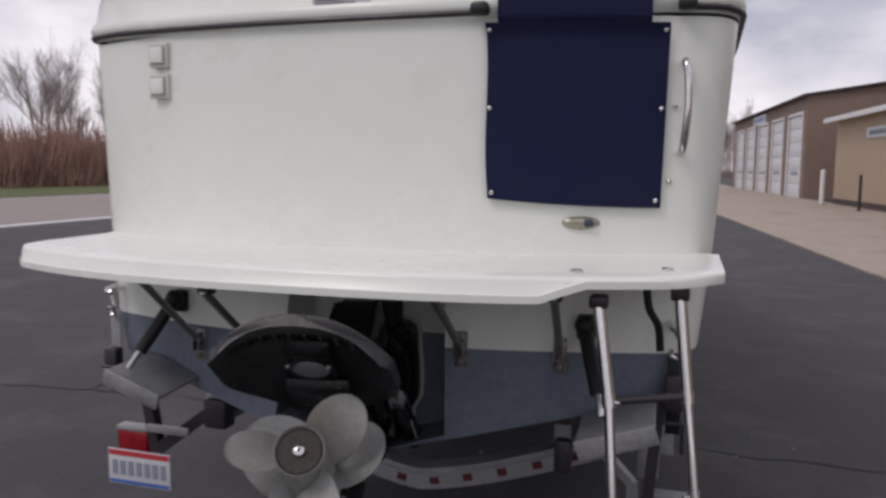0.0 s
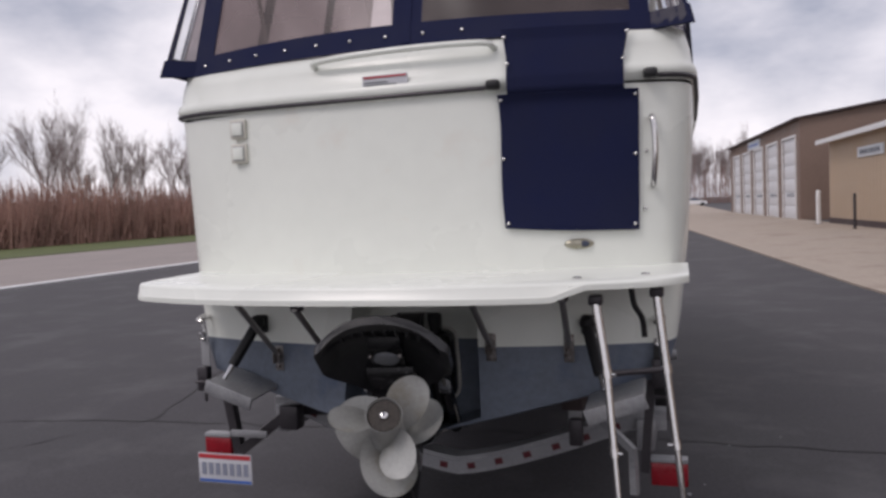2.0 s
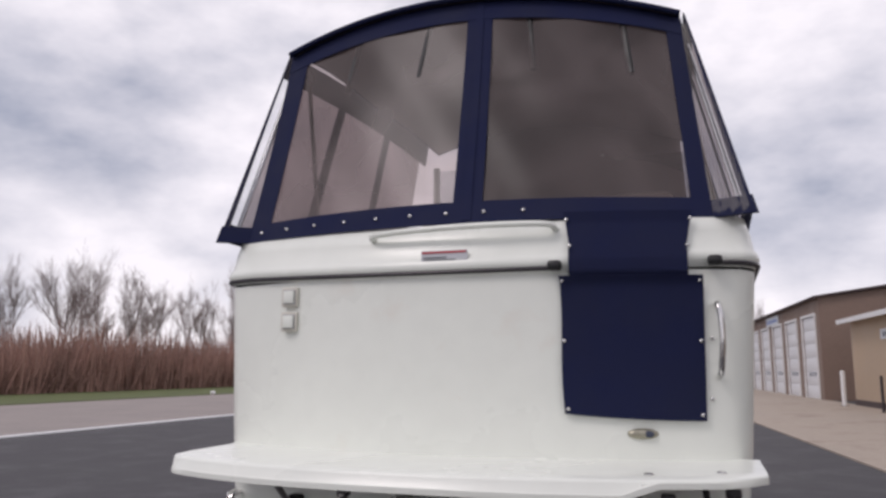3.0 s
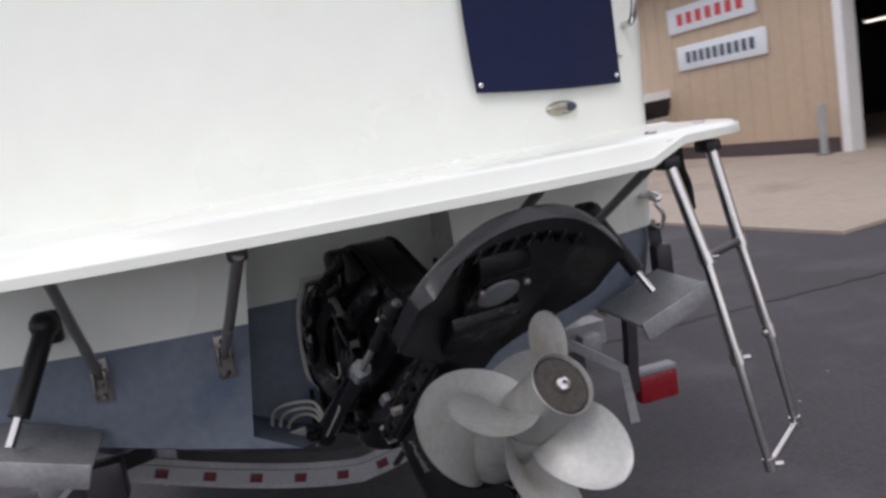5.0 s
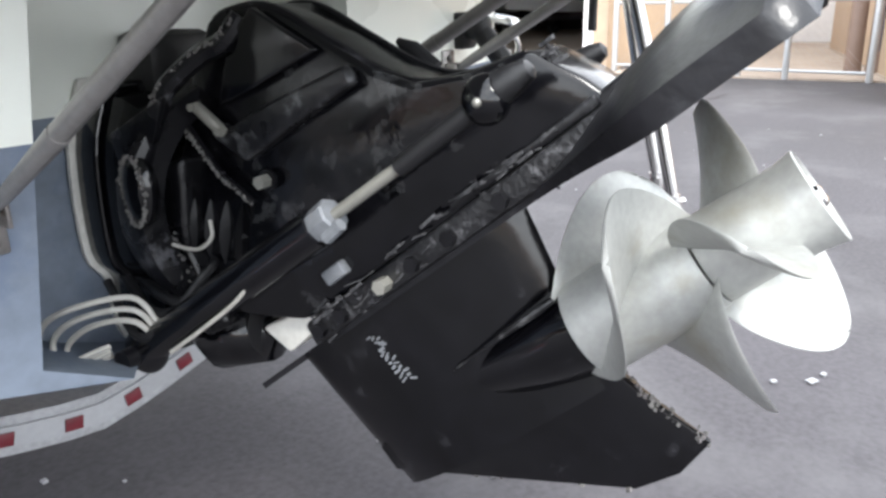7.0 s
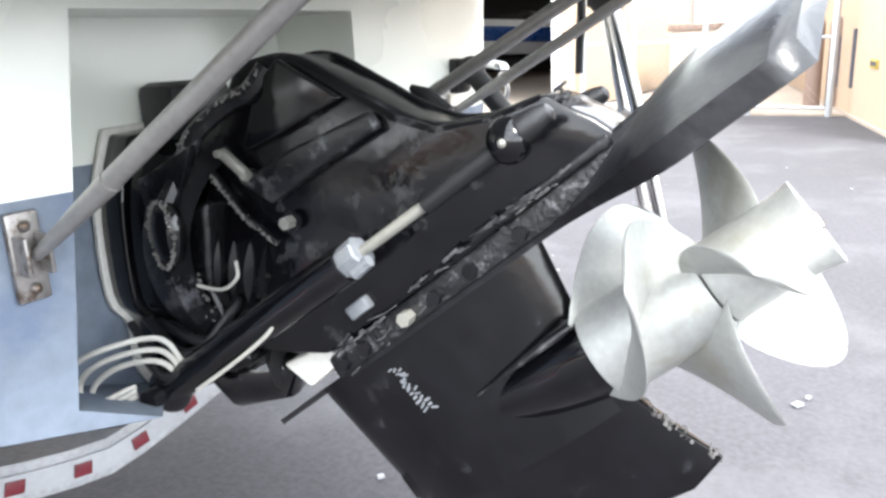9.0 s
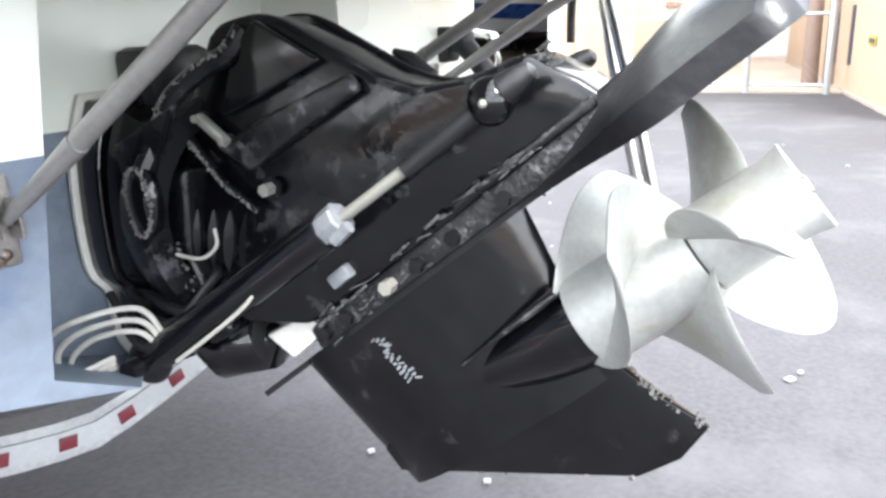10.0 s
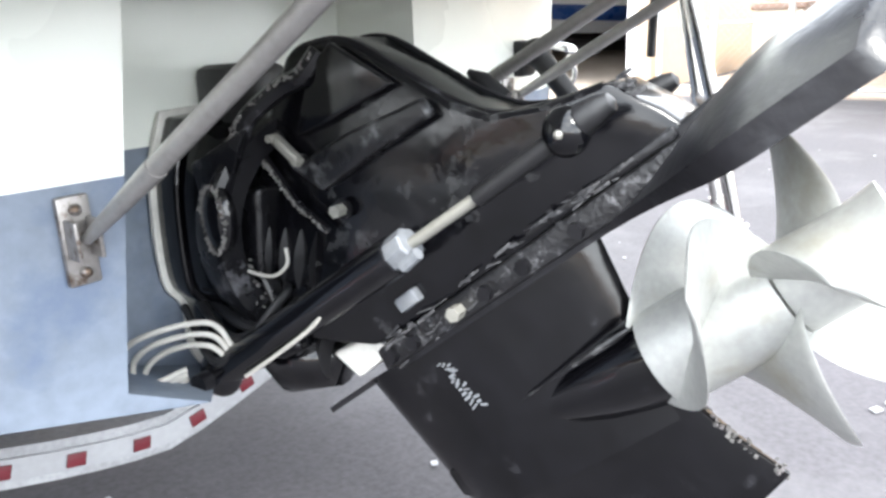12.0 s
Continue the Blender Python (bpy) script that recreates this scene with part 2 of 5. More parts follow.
def link_mesh(name, bm, material, parent=None, label="", smooth=35, mats=()):
    bmesh.ops.remove_doubles(bm, verts=bm.verts, dist=1e-5)
    bmesh.ops.recalc_face_normals(bm, faces=bm.faces)
    me = bpy.data.meshes.new(name)
    bm.to_mesh(me)
    bm.free()
    me.materials.append(material)
    for m in mats:
        me.materials.append(m)
    if smooth:
        me.polygons.foreach_set("use_smooth", [True] * len(me.polygons))
        me.set_sharp_from_angle(angle=radians(smooth))
    ob = new(name, me)
    if parent:
        bpy.context.view_layer.update()
        ob.parent = parent
        ob.matrix_parent_inverse = parent.matrix_world.inverted()
    if label:
        ob["label"] = label
    return ob


def part(name, bm, material, parent, label="", smooth=35):
    return link_mesh(name, bm, material, parent, label, smooth)


def structure(name, bm, material, label, category="", smooth=30):
    return tagged(link_mesh(name, bm, material, smooth=smooth), label, category or name.split("_")[0], kind="structure")


def box(bm, c, size, m=None, bevel=0.0):
    g = bmesh.ops.create_cube(bm, size=1.0)
    vs = g["verts"]
    for v in vs:
        v.co = Vector((v.co.x * size[0], v.co.y * size[1], v.co.z * size[2]))
    if bevel:
        es = list({e for v in vs for e in v.link_edges})
        r = bmesh.ops.bevel(bm, geom=es, offset=bevel, segments=2, affect="EDGES", profile=0.5)
        vs = list({v for f in r["faces"] for v in f.verts} | {v for v in vs if v.is_valid})
    t = Matrix.Translation(c) @ (m if m else Matrix())
    for v in vs:
        v.co = t @ v.co
    return bm


def boxes(*specs, bevel=0.0):
    bm = bmesh.new()
    for c, s in specs:
        box(bm, c, s, bevel=bevel)
    return bm


def tube(points, r, segs=12, bm=None, radii=None):
    """A round bar along a line of points, with closed ends."""
    bm = bm or bmesh.new()
    pts = [Vector(p) for p in points]
    rings = []
    side = None
    for i, p in enumerate(pts):
        d = (pts[min(i + 1, len(pts) - 1)] - pts[max(i - 1, 0)]).normalized()
        if side is None:
            side = d.orthogonal().normalized()
        side = (side - d * side.dot(d)).normalized()
        up = d.cross(side)
        rr = radii[i] if radii else r
        rings.append([bm.verts.new(p + (side * math.cos(a) + up * math.sin(a)) * rr) for a in [2 * math.pi * k / segs for k in range(segs)]])
    for a, b in zip(rings, rings[1:]):
        for k in range(segs):
            bm.faces.new((a[k], a[(k + 1) % segs], b[(k + 1) % segs], b[k]))
    bm.faces.new(rings[0][::-1])
    bm.faces.new(rings[-1])
    return bm


def curve_points(ctrl, n=8):
    """A smooth line through control points."""
    c = [Vector(p) for p in ctrl]
    c = [c[0] * 2 - c[1]] + c + [c[-1] * 2 - c[-2]]
    out = []
    for i in range(1, len(c) - 2):
        for k in range(n):
            t = k / n
            a, b, d, e = c[i - 1], c[i], c[i + 1], c[i + 2]
            out.append(0.5 * (2 * b + (d - a) * t + (2 * a - 5 * b + 4 * d - e) * t * t + (3 * b - a - 3 * d + e) * t ** 3))
    return out + [c[-2]]


def loft(rings, closed=True, caps=True, bm=None):
    bm = bm or bmesh.new()
    vs = [[bm.verts.new(p) for p in r] for r in rings]
    n = len(rings[0])
    for a, b in zip(vs, vs[1:]):
        for k in range(n if closed else n - 1):
            bm.faces.new((a[k], a[(k + 1) % n], b[(k + 1) % n], b[k]))
    if caps and closed:
        bm.faces.new(vs[0][::-1])
        bm.faces.new(vs[-1])
    return bm


def prism(profile, half, frame_m, bevel=0.0, segs=2, bm=None):
    """An outline (p, q) made solid from v = -half to half, in the frame given."""
    bm2 = bmesh.new()
    a = [bm2.verts.new((p, q, -half)) for p, q in profile]
    b = [bm2.verts.new((p, q, half)) for p, q in profile]
    n = len(profile)
    bm2.faces.new(a[::-1])
    bm2.faces.new(b)
    for k in range(n):
        bm2.faces.new((a[k], a[(k + 1) % n], b[(k + 1) % n], b[k]))
    bmesh.ops.recalc_face_normals(bm2, faces=bm2.faces)
    if bevel:
        bmesh.ops.bevel(bm2, geom=list(bm2.edges), offset=bevel, segments=segs, affect="EDGES", profile=0.5, clamp_overlap=True)
    bm2.transform(frame_m)
    if bm is None:
        return bm2
    me = bpy.data.meshes.new("tmp")
    bm2.to_mesh(me)
    bm2.free()
    bm.from_mesh(me)
    bpy.data.meshes.remove(me)
    return bm


def sheet(fn, nu, nv, thick=0.0):
    """A surface fn(a, b), a and b from 0 to 1, with a thickness along its normals."""
    bm = bmesh.new()
    g = [[bm.verts.new(fn(i / nu, j / nv)) for j in range(nv + 1)] for i in range(nu + 1)]
    for i in range(nu):
        for j in range(nv):
            bm.faces.new((g[i][j], g[i + 1][j], g[i + 1][j + 1], g[i][j + 1]))
    if thick:
        bmesh.ops.recalc_face_normals(bm, faces=bm.faces)
        bmesh.ops.solidify(bm, geom=list(bm.faces), thickness=thick)
    return bm


def ball(c, r, segs=10, squash=(1, 1, 1), bm=None):
    bm = bm or bmesh.new()
    g = bmesh.ops.create_uvsphere(bm, u_segments=segs, v_segments=max(6, segs // 2 + 2), radius=r)
    for v in g["verts"]:
        v.co = Vector(c) + Vector((v.co.x * squash[0], v.co.y * squash[1], v.co.z * squash[2]))
    return bm


# ---- ground ----
def flat_poly(pts, z, thick=0.0):
    bm = bmesh.new()
    top = [bm.verts.new((x, y, z)) for x, y in pts]
    bm.faces.new(top)
    if thick:
        low = [bm.verts.new((x, y, z - thick)) for x, y in pts]
        n = len(pts)
        for k in range(n):
            bm.faces.new((top[k], low[k], low[(k + 1) % n], top[(k + 1) % n]))
        bm.faces.new(low[::-1])
    return bm


structure("ground", flat_poly([(-900, -900), (900, -900), (900, 900), (-900, 900)], -0.004), ASPHALT, "dark grey weathered asphalt yard with fine cracks", "ground")
structure("pavement_concrete", flat_poly([(5.1, 3.35), (11.2, 4.35), (6.0, 74), (3.0, 240), (-4.0, 240), (0.4, 48), (2.1, 30.7), (4.0, 11.4)], 0.03, 0.06), CONCRETE, "worn beige concrete apron before the workshops", "pavement")
structure("road_shoulder", flat_poly([(-15.9, -60), (-15.7, 20), (-15.2, 120), (-15, 400), (-32, 400), (-30, 23), (-29, -60)], 0.012, 0.02), SHOULDER, "pale gravelly road shoulder beside the yard", "road")
structure("kerb_edge", flat_poly([(-15.7, -60), (-15.5, 20), (-15.0, 120), (-14.8, 400), (-15.1, 400), (-15.3, 120), (-15.85, 20), (-16.05, -60)], 0.03, 0.04), WHITE_TRIM, "pale worn edge line along the road", "kerb")
structure("ground_grass", flat_poly([(-29, -60), (-30, 23), (-32, 400), (-400, 400), (-400, -60)], 0.05, 0.06), GRASS_M, "green spring verge grass in front of the reeds", "grass")

# thin cracks in the asphalt
rng = random.Random(4)


def crack(pts, w):
    bm = bmesh.new()
    line = []
    for (x0, y0), (x1, y1) in zip(pts, pts[1:]):
        n = max(2, int(math.hypot(x1 - x0, y1 - y0) / 0.12))
        line += [(x0 + (x1 - x0) * k / n + rng.gauss(0, 0.02), y0 + (y1 - y0) * k / n + rng.gauss(0, 0.02)) for k in range(n)]
    a = [bm.verts.new((x - w * rng.uniform(0.3, 1), y - w * rng.uniform(0.3, 1), 0.0)) for x, y in line]
    b = [bm.verts.new((x + w * rng.uniform(0.3, 1), y + w * rng.uniform(0.3, 1), 0.0)) for x, y in line]
    for k in range(len(line) - 1):
        bm.faces.new((a[k], a[k + 1], b[k + 1], b[k]))
    return bm


CRACK_M = mat("crack_filler", (0.022, 0.02, 0.022), 0.7, var=0.2, bump=0.2)
for pts, w in (([(-9, 1.2), (-5.5, 1.6), (-3.0, 2.0), (-1.6, 2.05), (0.5, 2.2), (3.4, 2.1), (9, 1.9)], 0.022), ([(-3.0, 2.0), (-3.6, 4.0), (-3.4, 7.5)], 0.016),
               ([(-3.0, 2.0), (-4.4, 0.2), (-6, -1)], 0.016), ([(4.2, -2.6), (5.0, -1.2), (6.6, 0.2)], 0.008)):
    structure("ground_crack", crack(pts, w), CRACK_M, "dark sealed crack across the asphalt", "crack", smooth=0)

# pale chips lying on the asphalt
bm = bmesh.new()
for k in range(90):
    x, y = rng.uniform(-1, 7), rng.uniform(-3.5, 2.5)
    s = rng.choice((0.006, 0.008, 0.01, 0.014))
    box(bm, (x, y, s * 0.3), (s * rng.uniform(0.8, 2), s, s * 0.6), Matrix.Rotation(rng.uniform(0, 3), 4, "Z"))
for x, y, s in ((1.79, -0.68, 0.035), (1.86, -0.70, 0.022), (1.72, -0.58, 0.02), (2.3, -0.45, 0.02)):
    box(bm, (x, y, 0.004), (s, s * 0.7, 0.008), Matrix.Rotation(x * 5, 4, "Z"), 0.002)
tagged(link_mesh("stone_chips", bm, TAPE_WHITE), "small pale stone chips scattered on asphalt", "gravel", kind="stuff")


# ---- reeds, trees ----
def reeds():
    r = random.Random(8)
    bm = bmesh.new()
    for k in range(27000):
        y = r.uniform(-5, 300) if r.random() < 0.55 else r.uniform(15, 110)
        x = -41 - r.random() ** 1.5 * 15
        h = r.uniform(1.4, 5.2) * (1 + 0.15 * math.sin(y * 0.31) + 0.1 * math.sin(y * 0.9))
        w = r.uniform(0.02, 0.075)
        dx, dy = r.gauss(0, 0.5), r.gauss(0, 0.8)
        a = r.uniform(0, 3.14)
        c, s = math.cos(a) * w, math.sin(a) * w
        v = [bm.verts.new(p) for p in ((x - c, y - s, 0), (x + c, y + s, 0), (x + c * 0.7 + dx * 0.6, y + s * 0.7 + dy * 0.6, h * 0.7), (x + dx, y + dy, h), (x - c * 0.7 + dx * 0.5, y - s * 0.7 + dy * 0.5, h * 0.62))]
        bm.faces.new(v)
    return bm


tagged(link_mesh("reed_bed", reeds(), REED_M, smooth=0), "tall dry russet reeds beyond the grass verge", "reeds", kind="stuff")
bm = bmesh.new()
ys = list(range(-60, 420, 6))
r1 = random.Random(2)
rows = [[(-55 + r1.uniform(-1, 1), y, 0), (-56 + r1.uniform(-1, 1), y, r1.uniform(3.0, 3.7))] for y in ys]
loft(rows, closed=False, caps=False, bm=bm)
structure("backdrop_reeds", bm, REED_M, "dense dry reeds closing off the field", "reeds", smooth=0)


def bare_tree(name, at, h, seed, label):
    """A leafless tree: a tapered trunk, limbs, twigs."""
    r = random.Random(seed)
    trunk, limbs = bmesh.new(), bmesh.new()

    def grow(p, d, length, rad, level):
        q = p + d * length
        tube([p, (p + q) / 2 + Vector((r.gauss(0, 0.04), r.gauss(0, 0.04), 0)) * length, q], 0, 5 if level < 2 else 3, trunk if level == 0 else limbs, radii=(rad, rad * 0.8, rad * 0.55))
        if level >= 4:
            return
        for k in range((10, 8, 6, 5)[level]):
            t = r.uniform(0.35, 1.0)
            e = (d + Vector((r.gauss(0, 0.36), r.gauss(0, 0.36), r.uniform(0.0, 0.45)))).normalized()
            grow(p + d * length * t, e, length * r.uniform(0.4, 0.62), max(0.006, rad * 0.42), level + 1)
    grow(Vector((0, 0, 0)), Vector((r.gauss(0, 0.05), r.gauss(0, 0.05), 1)).normalized(), h * 0.58, h * 0.0075, 0)
    e = thing(name, label, "tree", "bare trees")
    part("trunk", trunk, BARK, e)
    part("crown", limbs, BARK, e, smooth=0)
    e.location = at
    return e


tree_a = bare_tree("bare_tree", (-63, 38, 0), 15, 3, "tall leafless grey tree behind the reeds")
tree_b = bare_tree("bare_tree", (-66, 47, 0), 16, 5, "slender leafless tree behind the reeds")
tree_c = bare_tree("bare_tree", (-64, 66, 0), 15, 9, "spreading leafless tree behind the reeds")
rt = random.Random(11)
for k in range(70):
    src = (tree_a, tree_b, tree_c)[k % 3]
    y = 10 + k * 4.2 + rt.uniform(-3, 3)
    copy_thing(src, pose(-64 - rt.uniform(0, 24), y, 0, 0, 0, rt.uniform(0, 360)) @ Matrix.Scale(rt.uniform(0.6, 1.35), 4))
for k in range(24):
    copy_thing((tree_a, tree_b, tree_c)[k % 3], pose(-18 + k * 1.7 + rt.uniform(-1, 1), 190 + rt.uniform(0, 40), 0, 0, 0, rt.uniform(0, 360)) @ Matrix.Scale(rt.uniform(0.8, 1.2), 4))

# brush thicket between the trees
bm = bmesh.new()
rb = random.Random(21)
for k in range(5200):
    x, y = -60 - rb.random() * 22, rb.uniform(-30, 330)
    h = rb.uniform(2.5, 6.5)
    if k > 4300:
        x, y = rb.uniform(-40, 30), rb.uniform(170, 200)
        h = rb.uniform(4, 11)
    tube([(x, y, 0), (x + rb.gauss(0, 0.4), y + rb.gauss(0, 0.6), h)], 0, 3, bm, radii=(0.045, 0.015))
    for j in range(2):
        q = rb.uniform(0.4, 0.8) * h
        tube([(x, y, q), (x + rb.gauss(0, 0.7), y + rb.gauss(0, 0.9), q + rb.uniform(0.5, 1.5))], 0, 3, bm, radii=(0.025, 0.01))
tagged(link_mesh("brush_thicket", bm, BARE, smooth=0), "leafless brown brush behind the reeds", "brush", kind="stuff")

litter = thing("litter_bag", "small white plastic bag on the verge grass", "litter", at=(-29.6, 41.0, 0.05))
part("bag", ball((-29.6, 41.0, 0.17), 0.16, 12, (1.0, 1.2, 0.8)), WHITE_TRIM, litter)

# ---- workshops along the yard ----
YARD = Matrix.Translation((11.4, 0, 0)) @ Matrix.Rotation(radians(4.29), 4, "Z")   # x: into the building, y: along its front


def at_yard(bm):
    bm.transform(YARD)
    return bm


def yard_box(*specs, bevel=0.0):
    return at_yard(boxes(*specs, bevel=bevel))


def slab(x0, x1, y0, y1, z0, z1):
    return ((x0 + x1) / 2, (y0 + y1) / 2, (z0 + z1) / 2), (abs(x1 - x0), abs(y1 - y0), abs(z1 - z0))


def corrugate(x, y0, y1, z0, z1, pitch=0.3, depth=0.02, facing=-1):
    """Ribs of metal siding on a wall's face."""
    bm = bmesh.new()
    n = int((y1 - y0) / pitch)
    for k in range(n):
        y = y0 + (k + 0.5) * pitch
        box(bm, (x + facing * depth / 2, y, (z0 + z1) / 2), (depth, 0.035, z1 - z0))
    return bm


def sectional_door(parent, y0, y1, z1, x=0.02, n=5, label=""):
    h = z1 / n
    d = part("door", yard_box(slab(x + 0.01, x + 0.05, y0, y1, 0, z1)), DOOR_WHITE, parent, label)
    for k in range(n):
        bm = bmesh.new()
        box(bm, (x - 0.012, (y0 + y1) / 2, h * (k + 0.5)), (0.04, y1 - y0, h - 0.025), bevel=0.008)
        part("panel", at_yard(bm), DOOR_WHITE, d)
    for yy in (y0 - 0.06, y1 + 0.06):
        part("door_jamb", yard_box(((-0.03, yy, z1 / 2), (0.08, 0.12, z1))), WHITE_TRIM, parent)
    part("door_head", yard_box(((-0.03, (y0 + y1) / 2, z1 + 0.07), (0.08, y1 - y0 + 0.24, 0.14))), WHITE_TRIM, parent)
    return d


tan = thing("workshop_building", "long tan metal-clad workshop with white eave trim", "building")
Y0, Y1, EAVE = 4.55, 39.6, 4.15
bm = boxes(slab(0, 0.2, Y0, 4.9, 0, EAVE), slab(0, 0.2, 8.75, 26.65, 0, EAVE), slab(0, 0.2, 30.6, Y1, 0, EAVE), slab(0, 0.2, 4.9, 8.75, 3.7, EAVE), slab(0, 0.2, 26.65, 30.6, 3.5, EAVE),
           slab(0.2, 14, Y0, Y0 + 0.2, 0, EAVE), slab(0.2, 14, Y1 - 0.2, Y1, 0, EAVE), slab(13.8, 14, Y0, Y1, 0, EAVE))
part("wall", at_yard(bm), TAN_WALL, tan)
bm = corrugate(0, 8.95, 26.5, 0.35, EAVE, 0.45, 0.012)
me_tmp = corrugate(0, 30.8, Y1, 0.35, EAVE, 0.45, 0.012)
tagged(part("siding_ribs", at_yard(bm), TAN_WALL, tan), kind="stuff")
tagged(part("siding_ribs", at_yard(me_tmp), TAN_WALL, tan), kind="stuff")
part("base_course", yard_box(slab(-0.04, 0.0, 8.95, 26.5, 0, 0.3)), DARK_BASE, tan)
part("base_course", yard_box(slab(-0.04, 0.0, 30.8, Y1, 0, 0.3)), DARK_BASE, tan)
bm = bmesh.new()
v = [[bm.verts.new(p) for p in ((-0.5, y, EAVE - 0.02), (7, y, EAVE + 1.9), (14.5, y, EAVE - 0.02), (14.5, y, EAVE - 0.1), (7, y, EAVE + 1.8), (-0.5, y, EAVE - 0.1))] for y in (Y0 - 0.4, Y1 + 0.4)]
for k in range(6):
    bm.faces.new((v[0][k], v[0][(k + 1) % 6], v[1][(k + 1) % 6], v[1][k]))
bm.faces.new(v[0])
bm.faces.new(v[1][::-1])
part("roof", at_yard(bm), WHITE_TRIM, tan, "white metal roof")
for yy in (Y0 + 0.1, Y1 - 0.1):
    bm = bmesh.new()
    f = bm.faces.new([bm.verts.new(p) for p in ((0, yy, EAVE - 0.05), (14, yy, EAVE - 0.05), (7, yy, EAVE + 1.78))])
    part("gable", at_yard(bm), TAN_WALL, tan)
part("fascia", yard_box(slab(-0.56, -0.5, Y0 - 0.4, Y1 + 0.4, EAVE - 0.16, EAVE + 0.06)), WHITE_TRIM, tan)
sectional_door(tan, 26.75, 30.5, 3.45, label="closed white sectional door")
part("door_jamb", yard_box(slab(-0.06, 0.26, 8.68, 8.86, 0, 3.7)), WHITE_TRIM, tan)
part("door_jamb", yard_box(slab(-0.06, 0.26, 4.8, 4.95, 0, 3.7)), WHITE_TRIM, tan)
# inner walls and ceiling: the indoor shade is put into their colour
part("inner_wall", yard_box(slab(13.4, 13.5, 4.8, 16, 0, EAVE), slab(0.25, 13.4, 15.9, 16, 0, EAVE), slab(0.25, 13.4, 4.76, 4.8, 0, EAVE)), DARK_IN, tan, "interior walls coloured dark for the dim workshop")
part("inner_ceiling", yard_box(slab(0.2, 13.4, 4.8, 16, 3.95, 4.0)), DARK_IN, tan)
structure("floor_workshop", yard_box(slab(0.0, 13.4, 4.8, 15.9, 0.0, 0.035)), CONCRETE, "bare concrete workshop floor in the dark", "floor")
for x, y in ((8.0, 14.1), (8.0, 11.6), (8.0, 9.4)):
    lamp = thing("ceiling_light", "lit fluorescent tube fitting under the workshop ceiling", "lamp", "workshop lights")
    part("tube", yard_box(slab(x - 0.05, x + 0.05, y - 0.6, y + 0.6, 2.68, 2.73), bevel=0.01), TUBE_LAMP, lamp)
    part("housing", yard_box(slab(x - 0.09, x + 0.09, y - 0.65, y + 0.65, 2.74, 2.80), bevel=0.01), WHITE_TRIM, lamp)
    for yy in (y - 0.49, y + 0.49):
        part("hanger", yard_box(slab(x - 0.01, x + 0.01, yy - 0.01, yy + 0.01, 2.79, 3.96)), FENCE_M, lamp)


def sign(y0, y1, z0, z1, bars, ink, label):
    s = thing("wall_sign", label, "sign", "workshop signs")
    bd = part("board", yard_box(slab(-0.06, -0.012, y0, y1, z0, z1), bevel=0.01), SIGN_M, s)
    n = bars
    zc, zh = (z0 + z1) / 2, (z1 - z0)
    for k in range(n):
        w = (y1 - y0) * 0.8 / n
        yy = y0 + (y1 - y0) * 0.1 + (k + 0.5) * w
        part("letter_bar", yard_box(((-0.064, yy, zc), (0.004, w * 0.62, zh * 0.45))), ink, bd)
    return s


sign(23.3, 26.6, 3.02, 3.62, 8, SLATE_INK, "pale board sign with dark blue lettering on the tan wall")
sign(21.3, 24.7, 2.04, 2.58, 14, DARK_INK, "long white board sign with small lettering on the tan wall")
sign(31.4, 34.8, 3.05, 3.5, 9, DARK_INK, "small white board sign beside the white door")
sign(10.4, 13.0, 2.02, 2.55, 10, DARK_INK, "white board sign with grey lettering near the open door")
sign(10.6, 13.2, 2.85, 3.4, 7, RED_INK, "white board sign with red lettering on the tan wall")


def bollard(y, x, h, r, material, label):
    e = thing("bollard", label, "bollard", "bollards")
    part("post", at_yard(tube([(x, y, 0.0), (x, y, h - r * 0.5), (x, y, h)], r, 10, radii=(r, r, r * 0.5))), material, e)
    part("base_plate", yard_box(slab(x - r * 1.7, x + r * 1.7, y - r * 1.7, y + r * 1.7, 0, 0.04)), DARK_BASE, e)


bollard(32.2, -0.9, 1.5, 0.06, DARK_TUBE, "dark steel bollard in front of the tan wall")
bollard(27.7, -0.9, 1.5, 0.06, DARK_TUBE, "dark steel bollard beside the white door")
bollard(38.5, -0.8, 1.7, 0.11, WHITE_TRIM, "white painted bollard by the corner")
bollard(9.05, -0.3, 0.95, 0.07, FENCE_M, "grey steel bollard beside the open door")

brown = thing("storage_building", "tall brown metal storage building with white doors", "building")
B0, B1, BH = 46.0, 74.0, 6.0
doors = [(47.0 + 5.3 * k, 50.6 + 5.3 * k) for k in range(5)]
cuts = [B0] + [c for d in doors for c in d] + [B1]
specs = [slab(0, 0.25, a, b, 0, 5.0) for a, b in zip(cuts[::2], cuts[1::2])] + [slab(0, 0.25, B0, B1, 5.0, BH), slab(0.25, 18, B0, B0 + 0.25, 0, BH), slab(17.75, 18, B0 + 0.25, B1, 0, BH), slab(0.25, 17.75, B1 - 0.25, B1, 0, BH)]
for sp in specs:
    part("wall", at_yard(boxes(sp)), BROWN_WALL, brown)
bm = bmesh.new()
v = [[bm.verts.new(p) for p in ((-0.3, y, BH), (9, y, BH + 1.4), (18.3, y, BH), (18.3, y, BH - 0.12), (9, y, BH + 1.25), (-0.3, y, BH - 0.12))] for y in (B0 - 0.3, B1 + 0.3)]
for k in range(6):
    bm.faces.new((v[0][k], v[0][(k + 1) % 6], v[1][(k + 1) % 6], v[1][k]))
bm.faces.new(v[0])
bm.faces.new(v[1][::-1])
